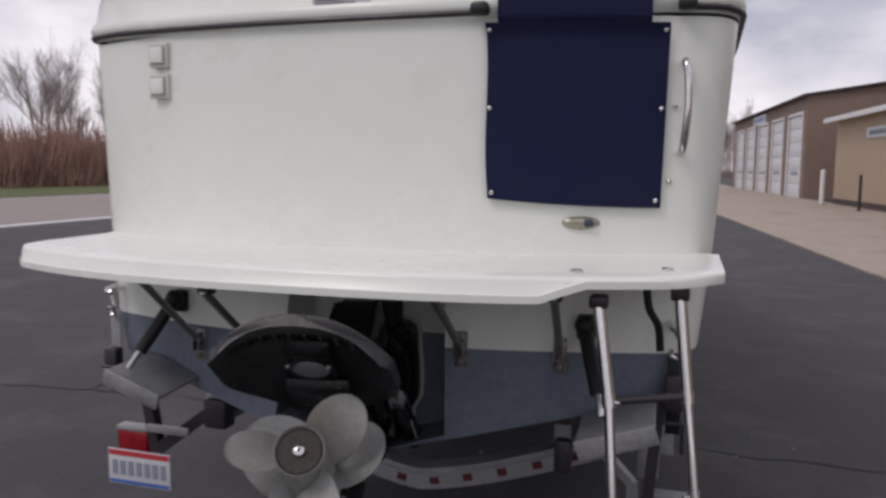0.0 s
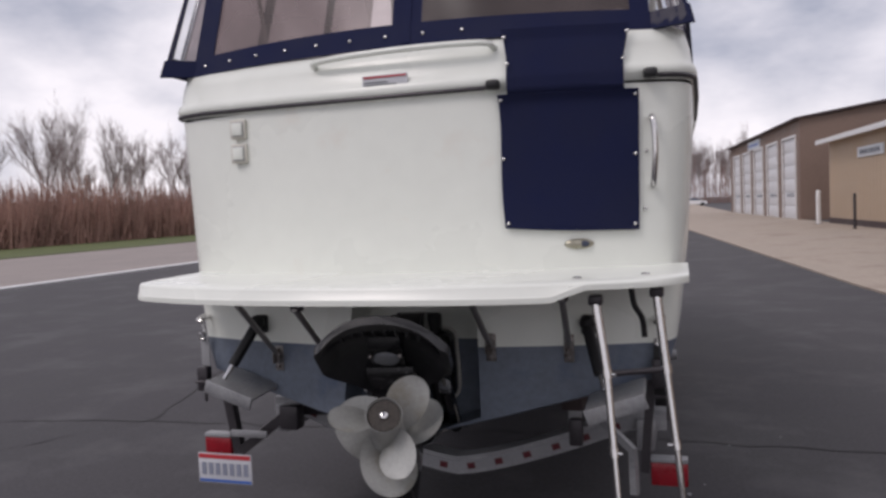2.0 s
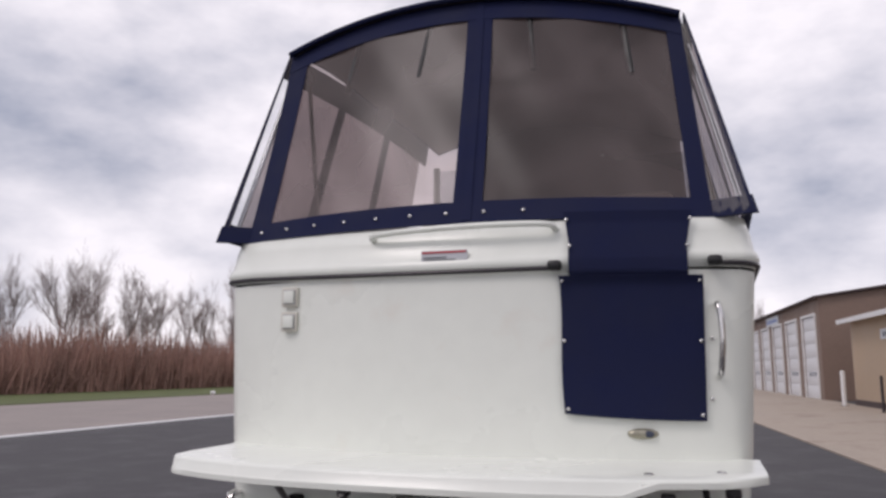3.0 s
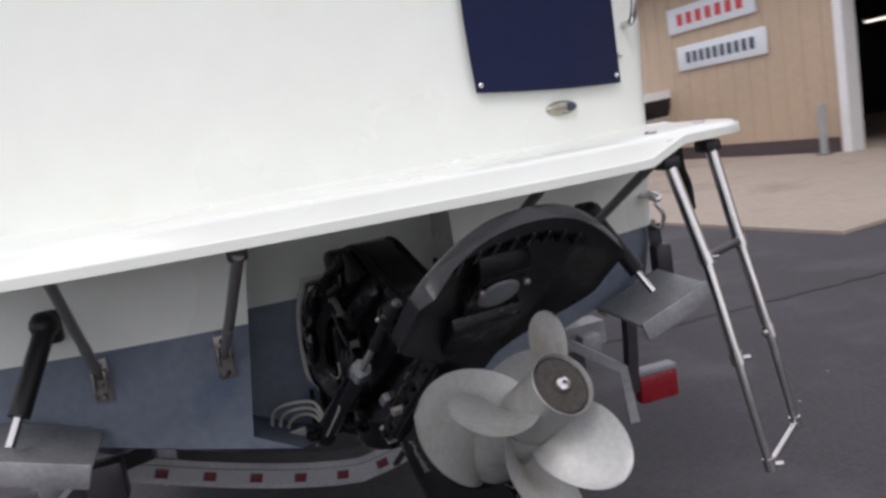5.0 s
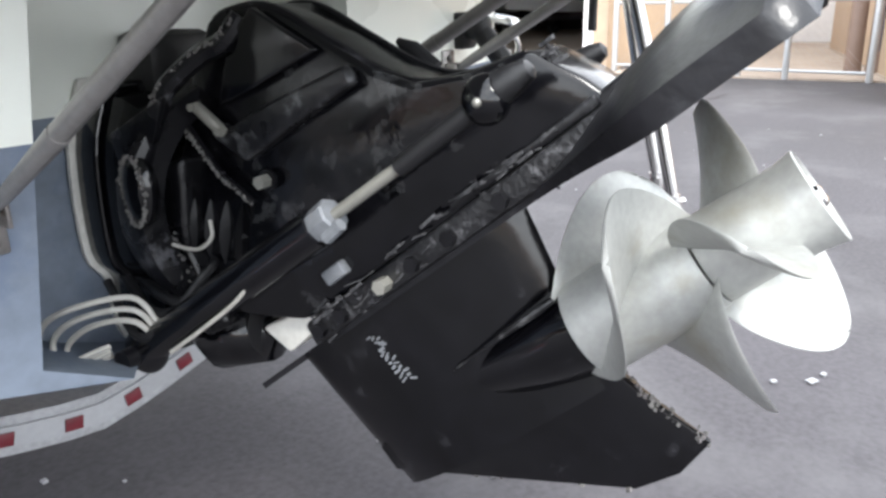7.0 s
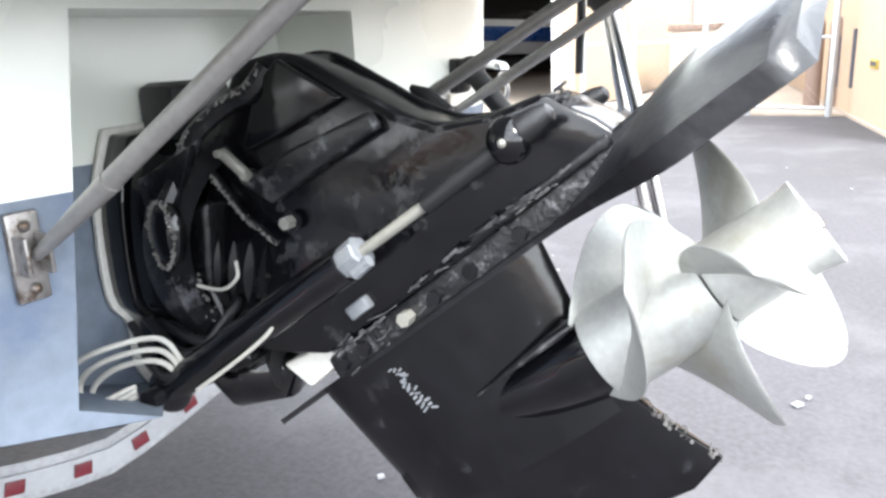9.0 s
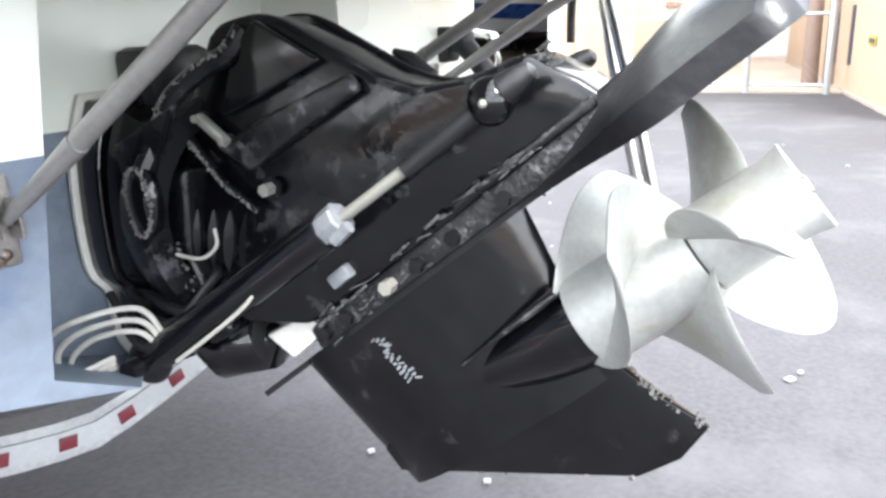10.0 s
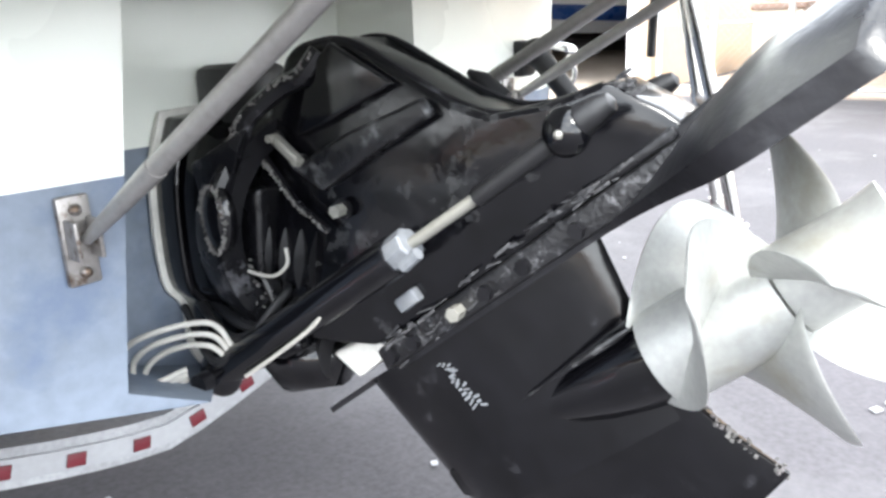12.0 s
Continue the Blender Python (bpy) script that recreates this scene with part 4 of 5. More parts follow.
def aft_panel(x0, x1, t0, t1, off, thick, nu=10, nv=14, ripple=0.0):
    def f(a, b):
        x = x0 + (x1 - x0) * a
        t = t0 + (t1 - t0) * b
        p = aft_point(x, t)
        p.y += off + ripple * math.sin(a * 13 + b * 5) * math.sin(b * 7 + a * 3)
        return p
    return sheet(f, nu, nv, thick)


XL, XR = -1.09, 1.06
w = part("window", aft_panel(-0.99, 0.02, 0.06, 0.93, 0.004, 0.0, 24, 24, 0.006), VINYL, hood, "hazy tinted vinyl window")
w = part("window", aft_panel(0.12, 1.0, 0.04, 0.93, 0.004, 0.0, 24, 24, 0.006), VINYL, hood, "hazy tinted vinyl window")
part("border", aft_panel(XL, -0.96, 0.0, 1.0, -0.003, 0.005), CANVAS, hood)
part("border", aft_panel(0.985, XR, 0.0, 1.0, -0.003, 0.005), CANVAS, hood)
part("centre_strip", aft_panel(0.015, 0.145, 0.0, 1.0, -0.004, 0.006), CANVAS, hood)
part("zip_flap", aft_panel(0.06, 0.10, 0.0, 1.0, -0.009, 0.004), CANVAS, hood)
part("bottom_border", aft_panel(XL, XR, -0.01, 0.075, -0.006, 0.005, 30, 3), CANVAS, hood)
part("top_border", aft_panel(XL, XR, 0.91, 1.02, -0.006, 0.005, 30, 3), CANVAS, hood)
for k in range(13):
    x = -1.0 + 0.165 * k
    if x > 0.45 and x < 1.0:
        continue
    p = aft_point(x, 0.03)
    part("snap", ball((p.x, p.y - 0.012, p.z), 0.008, 8, (1, 0.6, 1)), STAINLESS, hood)
for x in (-0.2, 0.33, -0.62, 0.78):
    p, q = aft_point(x, 0.93), aft_point(x + (0.02 if x > 0 else -0.03), 0.66)
    part("strap", tube([p + Vector((0, 0.022, 0)), q + Vector((0, 0.02, 0))], 0.017, 6), BLACK_RUBBER, hood, "dark hanging strap")
# corner and side curtains
for sx in (-1, 1):
    head = aft_point(1.06 if sx > 0 else -1.09, 1.0)

    def side(a, b, sx=sx, head=head):
        yb = 0.03 + 2.6 * a
        xb = sx * (1.205 + 0.03 * min(1, yb))
        yt = head.y + 2.3 * a
        xt = head.x - sx * 0.0 + sx * 0.02
        return Vector((xb + (xt - xb) * b, yb + (yt - yb) * b, 2.325 + (head.z - 2.325) * b + (0.02 + 0.13 * math.sin(min(1, a * 1.26 + 0.016) * 1.57)) * b))

    def corner(a, b, sx=sx):
        p, q = aft_point(1.055 if sx > 0 else -1.085, b), side(0, b)
        return p + (q - p) * a
    part("corner_window", sheet(corner, 4, 12), VINYL_CLEAR, hood, "clear vinyl corner window")
    part("corner_border", sheet(lambda a, b: corner(0.84 + 0.2 * a, b), 2, 12, 0.012), CANVAS, hood)
    part("corner_hem", sheet(lambda a, b: corner(-0.1 + 1.2 * a, -0.01 + 0.075 * b), 4, 2, 0.012), CANVAS, hood)
    part("side_window", sheet(lambda a, b: side(0.04 + 0.9 * a, 0.08 + 0.8 * b), 10, 8), VINYL, hood, "hazy vinyl side window")
    part("side_border", sheet(lambda a, b: side(a, 0.085 * b), 10, 2, 0.006), CANVAS, hood)
    part("side_border", sheet(lambda a, b: side(a, 0.87 + 0.14 * b), 10, 2, 0.006), CANVAS, hood)
    part("side_post", sheet(lambda a, b: side(0.30 + 0.04 * a, b), 2, 8, 0.006), CANVAS, hood)
    part("side_post", sheet(lambda a, b: side(0.62 + 0.04 * a, b), 2, 8, 0.006), CANVAS, hood)
    part("hoop", tube([side(0.02, t / 8) + Vector((-sx * 0.03, 0.02, 0)) for t in range(9)], 0.0125, 10), STAINLESS, hood)
    part("brace", tube([side(0.35, 0.02) + Vector((-sx * 0.1, 0, 0)), side(0.05, 0.97) + Vector((-sx * 0.06, 0, 0))], 0.0125, 10), STAINLESS, hood)


def roof_fn(a, b):
    p = aft_point(-1.09 + 2.15 * a, 1.0)
    return Vector((p.x, p.y - 0.03 + 2.55 * b, p.z + 0.02 + 0.13 * math.sin(min(1, b * 1.4) * 1.57) + 0.035 * math.sin(b * 9.0) * (1 - b)))


part("roof", sheet(roof_fn, 20, 16, 0.008), CANVAS, hood)
part("roof_lining", sheet(lambda a, b: roof_fn(0.01 + 0.98 * a, 0.01 + 0.97 * b) + Vector((0, 0, -0.014)), 20, 16, 0.002), CURTAIN, hood, "brown-grey underside of the canopy")
part("roof_edge", tube([roof_fn(k / 24, 0) + Vector((0, -0.005, -0.005)) for k in range(25)], 0.014, 8), CANVAS, hood)


def front_fn(a, b):
    top = roof_fn(0.16 + 0.82 * a, 0.985)
    low = Vector((top.x * 1.04, 2.66, 2.90 + 0.03 * math.sin(a * 5)))
    p = low.lerp(top + Vector((0, 0, -0.012)), b)
    p.y += 0.02 * math.sin(a * 17 + b * 3) * (1 - b) - 0.05 * math.sin(math.pi * b)
    return p


part("front_curtain", sheet(front_fn, 28, 10, 0.004), CURTAIN, hood, "brown-grey forward canvas curtain")
# cabin front: windscreen bulkhead ahead of the cockpit
cabin = thing("cabin_bulkhead", "white cabin bulkhead and windscreen ahead of the cockpit", "bulkhead")
part("panel", boxes(((0, 2.75, 2.55), (2.3, 0.08, 0.5)), bevel=0.02), GELCOAT, cabin)
part("windscreen", boxes(((0, 2.72, 3.08), (2.0, 0.015, 0.5))), VINYL_CLEAR, cabin)
for x in (-1.0, -0.35, 0.35, 1.0):
    part("frame_post", boxes(((x, 2.72, 3.08), (0.05, 0.04, 0.56)), bevel=0.01), GELCOAT, cabin)
for x, y, w_, h_, lab in ((-0.55, 1.9, 0.55, 0.75, "beige"), (0.62, 1.7, 0.55, 0.7, "beige")):
    seat = thing("helm_seat", "beige vinyl helm seat inside the cockpit", "seat", "cockpit seats")
    part("backrest", boxes(((x, y, 2.45), (w_, 0.14, h_)), bevel=0.06), INTERIOR, seat)
    part("cushion", boxes(((x, y + 0.28, 2.16), (w_, 0.5, 0.14)), bevel=0.05), INTERIOR, seat)
    part("pedestal", tube([(x, y + 0.25, 1.72), (x, y + 0.25, 2.1)], 0.06), STAINLESS, seat)

# ---- trim tabs ----
for sx, x0 in ((-1, -0.735), (1, 0.90)):
    tab = thing("trim_tab", "grey alloy trim tab with a black hydraulic ram", "trim tab", "trim tabs")
    m = Matrix.Translation((x0, -0.17, 0.885)) @ Matrix.Rotation(-math.atan(0.34) * sx, 4, "Y") @ Matrix.Rotation(radians(4), 4, "X")
    bm = bmesh.new()
    tw = 0.235
    box(bm, (0, 0, 0), (tw, 0.24, 0.012), bevel=0.004)
    box(bm, (0, -0.115, -0.016), (tw, 0.014, 0.06), bevel=0.004)
    bm.transform(m)
    part("plate", bm, GALV, tab)
    bm = bmesh.new()
    box(bm, (0, 0.115, -0.012), (tw, 0.05, 0.02), bevel=0.004)
    bm.transform(m)
    part("hinge", bm, STAINLESS, tab)
    xt = -0.69 if sx < 0 else 0.79
    xb = -0.785 if sx < 0 else 0.865
    a, b = Vector((xt, stern_y(xt) - 0.06, 1.14)), Vector((xb, -0.24, 0.92))
    ram = part("ram", tube([a, a + (b - a) * 0.75], 0.024, 14), BLACK_RUBBER, tab, "black hydraulic ram")
    part("rod", tube([a + (b - a) * 0.7, b], 0.011, 10), STAINLESS, ram)
    part("ram_head", ball(a + Vector((0, 0.01, 0.012)), 0.034, 12), BLACK_RUBBER, ram)
    part("ram_bracket", boxes(((xt, stern_y(xt) - 0.012, 1.14), (0.06, 0.04, 0.08)), bevel=0.01), BLACK_RUBBER, tab)

# ---- trailer ----
trailer = thing("boat_trailer", "galvanised boat trailer with reflective tape and tail lamps", "trailer")


def beam_line(x):
    return 0.30 + 0.27 * min(1.0, (abs(x - 0.06) / 0.86)) ** 1.35


bm = loft([[Vector((x, 0.46, beam_line(x))), Vector((x, 0.56, beam_line(x))), Vector((x, 0.56, beam_line(x) + 0.09)), Vector((x, 0.46, beam_line(x) + 0.09))] for x in [-0.95 + 2.02 * k / 24 for k in range(25)]])
part("cross_member", bm, GALV, trailer)
bm = loft([[Vector((x, 0.452, beam_line(x) + 0.02)), Vector((x, 0.459, beam_line(x) + 0.02)), Vector((x, 0.459, beam_line(x) + 0.068)), Vector((x, 0.452, beam_line(x) + 0.068))] for x in [-0.93 + 1.98 * k / 24 for k in range(25)]])
tape = part("reflective_tape", bm, TAPE_WHITE, trailer, "white and red reflective tape")
for k in range(14):
    x = -0.86 + 0.142 * k
    s = (beam_line(x + 0.02) - beam_line(x - 0.02)) / 0.04
    bm = bmesh.new()
    box(bm, (0, 0, 0), (0.040, 0.004, 0.030), bevel=0.0015)
    bm.transform(Matrix.Translation((x, 0.449, beam_line(x) + 0.042)) @ Matrix.Rotation(-math.atan(s), 4, "Y"))
    part("red_patch", bm, RED_TAPE, tape)
for sx in (-1, 1):
    part("side_rail", boxes(((sx * 0.93 + 0.05, 3.4, 0.56), (0.08, 6.0, 0.14)), bevel=0.008), GALV, trailer)
    part("bunk", boxes(((sx * 0.60 + 0.05, 2.6, 0.70), (0.10, 4.4, 0.08)), bevel=0.01), DARK_BASE, trailer, "carpeted bunk")
    part("bunk_bracket", boxes(((sx * 0.60 + 0.05, 0.5, 0.57), (0.06, 0.06, 0.2)), bevel=0.004), GALV, trailer)
    for y in (3.4, 4.3):
        bm = bmesh.new()
        wm = Matrix.Translation((sx * 0.88, y, 0.34)) @ Matrix.Rotation(radians(90), 4, "Y")
        prof = [(0.18, -0.1), (0.30, -0.11), (0.335, -0.08), (0.34, 0), (0.335, 0.08), (0.30, 0.11), (0.18, 0.1)]
        rings = [[wm @ Vector((r_ * math.cos(2 * math.pi * k / 28), r_ * math.sin(2 * math.pi * k / 28), h_)) for r_, h_ in prof] for k in range(29)]
        wheel = part("wheel", loft(rings, closed=False, caps=False), TYRE, trailer)
        bm = bmesh.new()
        rings = [[wm @ Vector((r_ * math.cos(2 * math.pi * k / 20), r_ * math.sin(2 * math.pi * k / 20), h_)) for r_, h_ in ((0.02, sx * 0.03), (0.1, sx * 0.03), (0.185, sx * 0.09))] for k in range(21)]
        part("rim", loft(rings, closed=False, caps=False), WHITE_TRIM, wheel)
# keel support under the stern and tongue to the ground
part("axle", tube([(-1.1, 3.4, 0.34), (1.1, 3.4, 0.34)], 0.04), GALV, trailer)
part("axle", tube([(-1.1, 4.3, 0.34), (1.1, 4.3, 0.34)], 0.04), GALV, trailer)
part("tongue", boxes(((0.05, 7.4, 0.54), (0.1, 3.0, 0.12)), bevel=0.01), GALV, trailer)
part("jack", tube([(0.05, 8.4, 0.0), (0.05, 8.4, 0.7)], 0.035), GALV, trailer)
# tail lamp brackets
part("guide_post", tube([(-1.035, 0.16, 0.80), (-1.03, 0.16, 0.72), (-0.985, 0.16, 0.45)], 0.032, 4), DARK_TUBE, trailer, "dark steel lamp bracket")
part("guide_arm", tube([(-0.98, 0.16, 0.46), (-0.72, 0.22, 0.66), (-0.6, 0.4, 0.62)], 0.035, 4), DARK_TUBE, trailer)
part("guide_brace", boxes(((-0.905, 0.12, 0.56), (0.2, 0.012, 0.035)), bevel=0.003), GALV, trailer)
part("guide_post", tube([(1.03, 0.18, 0.95), (1.0, 0.16, 0.66), (0.985, 0.16, 0.48)], 0.026, 4), DARK_TUBE, trailer)
part("guide_arm", tube([(0.80, 0.22, 0.68), (0.94, 0.12, 0.58), (0.945, 0.10, 0.40)], 0.022, 4), GALV, trailer)
part("pivot_lug", boxes(((0.70, 0.15, 0.64), (0.06, 0.05, 0.12)), bevel=0.012), DARK_TUBE, trailer)
part("pivot_lug", boxes(((-0.68, 0.15, 0.65), (0.10, 0.08, 0.12)), bevel=0.012), DARK_TUBE, trailer)
for x, y in ((-1.105, 0.17), (1.085, 0.17)):
    lm = part("tail_lamp", boxes(((x, y, 0.475), (0.15, 0.05, 0.10)), bevel=0.008), RED_PLASTIC, trailer, "red tail lamp")
    part("lamp_cap", boxes(((x, y, 0.535), (0.15, 0.052, 0.02)), bevel=0.004), TAPE_WHITE, lm)
pl = part("licence_plate", boxes(((-1.06, 0.13, 0.372), (0.305, 0.004, 0.152)), bevel=0.0015), PLATE, trailer, "white licence plate with red and blue bands")
part("top_band", boxes(((-1.06, 0.1265, 0.432), (0.295, 0.002, 0.022))), RED_INK, pl)
part("bottom_band", boxes(((-1.06, 0.1265, 0.308), (0.295, 0.002, 0.014))), BLUE_INK, pl)
for k in range(7):
    part("character_bar", boxes(((-1.18 + 0.04 * k, 0.1265, 0.368), (0.026, 0.002, 0.062))), FADED_INK, pl)
# tie-down straps at the transom eyes
for sx, x in ((-1, -1.06), (1, 1.06)):
    strap = thing("tie_down_strap", "ratchet tie-down strap with a steel hook on the tow eye", "strap", "tie-downs")
    y = stern_y(x) - 0.05
    part("hook", tube(curve_points([(x, y, 1.13), (x + 0.02, y - 0.01, 1.09), (x + 0.012, y, 1.05), (x - 0.014, y, 1.06), (x - 0.012, y, 1.08)], 5), 0.007, 8), STAINLESS, strap)
    part("webbing", boxes(((x, y + 0.02, 0.93), (0.045, 0.006, 0.26)), bevel=0.002), TAPE_WHITE if sx < 0 else BLACK_RUBBER, strap)
    part("ratchet", boxes(((x, y + 0.0, 0.94 if sx > 0 else 0.86), (0.06, 0.05, 0.12)), bevel=0.012), DARK_TUBE, strap)
    part("handle", tube([(x - 0.03, y - 0.03, 0.85), (x + 0.03, y - 0.03, 0.85), (x + 0.03, y - 0.04, 0.76)], 0.008, 8), DARK_TUBE, strap)


# ---- the sterndrive ----
STEER, TILT = radians(11), radians(38)
A = Vector((math.sin(STEER), -math.cos(STEER), 0))          # aft
S = Vector((-math.cos(STEER), -math.sin(STEER), 0))         # to port
P = A * math.cos(TILT) + Vector((0, 0, 1)) * math.sin(TILT)  # along the tilted drive, aft
Q = -A * math.sin(TILT) + Vector((0, 0, 1)) * math.cos(TILT)  # across it, up
D0 = Vector((0.06, -0.03, 0)) + A * 0.364 + Vector((0, 0, 0.815))
DRIVE = Matrix(((P.x, Q.x, S.x, D0.x), (P.y, Q.y, S.y, D0.y), (P.z, Q.z, S.z, D0.z), (0, 0, 0, 1)))
LEVEL = Matrix(((A.x, 0, S.x, 0.06), (A.y, 0, S.y, -0.03), (A.z, 1, S.z, 0), (0, 0, 0, 1)))    # u aft, z up, v to port


def dv(p, q, v=0.0):
    return DRIVE @ Vector((p, q, v))


def lv(u, z, v=0.0):
    return LEVEL @ Vector((u, z, v))


def tapered(profile, half, m, bevel=0.01, segs=3):
    """An outline made solid, its half thickness given at each of its points."""
    bm = bmesh.new()
    a = [bm.verts.new((p, q, -h)) for (p, q), h in zip(profile, half)]
    b = [bm.verts.new((p, q, h)) for (p, q), h in zip(profile, half)]
    n = len(profile)
    bm.faces.new(a[::-1])
    bm.faces.new(b)
    for k in range(n):
        bm.faces.new((a[k], a[(k + 1) % n], b[(k + 1) % n], b[k]))
    bmesh.ops.triangulate(bm, faces=[f for f in bm.faces if len(f.verts) > 4])
    bmesh.ops.recalc_face_normals(bm, faces=bm.faces)
    if bevel:
        es = [e for e in bm.edges if len(e.link_faces) == 2 and e.calc_face_angle() > 0.5]
        bmesh.ops.bevel(bm, geom=es, offset=bevel, segments=segs, affect="EDGES", profile=0.5, clamp_overlap=True)
    bm.transform(m)
    return bm


def flakes(name, line, parent, n, size, spread, seed, label="", material=None, along=0.0):
    """Crusty chips of bare metal along a line."""
    r = random.Random(seed)
    pts = curve_points(line, 6)
    bm = bmesh.new()
    for k in range(n):
        i = r.uniform(0, len(pts) - 1.001)
        p = pts[int(i)].lerp(pts[int(i) + 1], i % 1) + Vector([r.gauss(0, spread) for _ in range(3)])
        s = [size * r.uniform(0.3, 1.2) for _ in range(3)]
        m = Matrix.Rotation(r.uniform(0, 3), 4, (r.random(), r.random(), 1))
        if along:
            s[0] *= along * r.uniform(0.6, 2.2)
            s[2] *= 0.35
            p -= S * (p - pts[int(i)]).dot(S) * 0.8
            m = DRIVE.to_3x3().to_4x4() @ Matrix.Rotation(r.uniform(-0.25, 0.25), 4, "Z")
        box(bm, p, s, m, min(s) * 0.25)
    ob = part(name, bm, material or SALT, parent, label)
    ob["kind"] = "stuff"
    return ob


drive = thing("sterndrive", "black sterndrive tilted up, paint worn, twin propellers", "sterndrive")

# transom plate with its white sealant bead, in the recess of the transom
ring = [(0.11, 1.10), (0.142, 1.0), (0.146, 0.84), (0.118, 0.785), (0.112, 0.70), (0.06, 0.645), (-0.06, 0.645), (-0.112, 0.70), (-0.118, 0.785), (-0.146, 0.84), (-0.142, 1.0), (-0.11, 1.10)]
ring = [(v.x, v.y) for v in curve_points([(x, z, 0) for x, z in ring + ring[:1]], 4)][:-1]
cx = 0.055
TP = Matrix(((-1, 0, 0, cx), (0, 0, -1, 0.085), (0, 1, 0, 0), (0, 0, 0, 1)))     # x: to port, y: up, z: aft
plate_m = TP @ Matrix.Translation((0, 0, 0.02))
part("sealant_bead", prism([(x * 1.06, 0.9 + (z - 0.9) * 1.045) for x, z in ring], 0.006, TP @ Matrix.Translation((0, 0, 0.007)), 0.003), GASKET, drive, "white sealant bead")
part("transom_plate", prism(ring, 0.03, TP @ Matrix.Translation((0, 0, 0.042)), 0.012, 3), BLACK_PAINT, drive)
# gimbal housing: an open frame that stands off the plate
g1 = [(x * 0.93, 0.9 + (z - 0.9) * 0.93) for x, z in ring]
rings = []
for d, s in ((0.06, 1.0), (0.10, 0.98), (0.13, 0.90), (0.15, 0.82), (0.12, 0.70), (0.07, 0.66)):
    rings.append([TP @ Vector((x * s, 0.9 + (z - 0.9) * s, d)) for x, z in g1])
part("gimbal_housing", loft(rings, closed=True, caps=False), BLACK_PAINT, drive, smooth=50)
part("housing_cap", boxes((TP @ Vector((-0.018, 1.125, 0.05)), (0.125, 0.10, 0.10)), bevel=0.018), BLACK_RUBBER, drive, "black rubber cap")
# gimbal ring
gr = [TP @ Vector((0.125 * math.sin(a), 0.92 + 0.17 * math.cos(a), 0.17 + 0.02 * math.cos(2 * a))) for a in [2 * math.pi * k / 36 for k in range(36)]]
bm = bmesh.new()
rings = []
for k in range(36):
    c = TP @ Vector((0, 0.92, 0.17))
    d = (gr[k] - c).normalized()
    aft = Vector((0, -1, 0))
    rings.append([gr[k] + d * sx + aft * sy for sx, sy in ((0.02, -0.03), (0.026, 0.0), (0.02, 0.03), (-0.018, 0.03), (-0.022, 0.0), (-0.018, -0.03))])
rings.append(rings[0])
loft(rings, closed=True, caps=False, bm=bm)
part("gimbal_ring", bm, BLACK_WORN, drive, smooth=60)
# swivel boss on the port side of the ring, with a corroded rim
bp = Vector((-0.085, -0.098, 0.962))
boss = part("hinge_boss", ball(bp, 0.04, 18, (0.55, 0.8, 1.35)), BLACK_PAINT, drive)
flakes("boss_rim", [bp + Vector((-0.013, 0.029 * math.cos(a), 0.050 * math.sin(a))) for a in [2 * math.pi * k / 12 for k in range(13)]], boss, 170, 0.0042, 0.0016, 1, "corroded white rim")
# steering arm curving up from the boss
part("steering_arm", tube(curve_points([bp + Vector((0.0, 0.0, 0.04)), dv(-0.096, 0.385, 0.12), dv(-0.053, 0.408, 0.11), dv(0.014, 0.41, 0.09), dv(0.053, 0.40, 0.085), dv(0.09, 0.412, 0.07)], 5), 0.015, 8), BLACK_WORN, drive, "worn black steering arm")
# bellows behind the drive
bl = []
c0, c1 = TP @ Vector((0, 0.90, 0.06)), dv(-0.13, 0.18)
rad = []
for k in range(29):
    bl.append(c0 + (c1 - c0) * k / 28)
    rad.append(0.085 + 0.012 * math.cos(k * math.pi / 2))
part("bellows", tube(bl, 0, 24, radii=rad), BLACK_RUBBER, drive, "ribbed black rubber bellows", smooth=80)
c0, c1 = TP @ Vector((0.0, 0.74, 0.06)), dv(-0.24, 0.07)
part("exhaust_bellows", tube([c0 + (c1 - c0) * k / 16 for k in range(17)], 0, 20, radii=[0.06 + 0.01 * math.cos(k * math.pi / 2) for k in range(17)]), BLACK_RUBBER, drive, smooth=80)
# hoses
for k, (o, rr) in enumerate(((0.0, 0.009), (0.03, 0.007), (-0.02, 0.01))):
    part("hose", tube(curve_points([TP @ Vector((0.12 + o, 0.80, 0.06)), TP @ Vector((0.13 + o, 0.76 - o, 0.16)), TP @ Vector((0.09, 0.80 + o, 0.24)), dv(-0.20, 0.16 + o, 0.08)], 7), rr, 8), BLACK_RUBBER, drive)
part("cable", tube(curve_points([dv(-0.23, 0.26, 0.12), dv(-0.21, 0.233, 0.12), dv(-0.176, 0.206, 0.12), dv(-0.14, 0.205, 0.12), dv(-0.123, 0.225, 0.12)], 8), 0.003, 6), HOSE, drive)
# coiled pale hoses at the foot of the transom plate
for k in range(3):
    o = 0.020 * k
    part("pale_hose", tube(curve_points([lv(0.03, 0.705 + o, 0.15), lv(0.00, 0.755 + o, 0.17), lv(-0.06, 0.75 + o, 0.20 + o), lv(-0.10, 0.715 + o, 0.22 + o), lv(-0.085, 0.68 + o * 0.6, 0.22 + o), lv(-0.04, 0.70 + o * 0.4, 0.19)], 8), 0.0048, 8), HOSE, drive, "coiled pale hose")

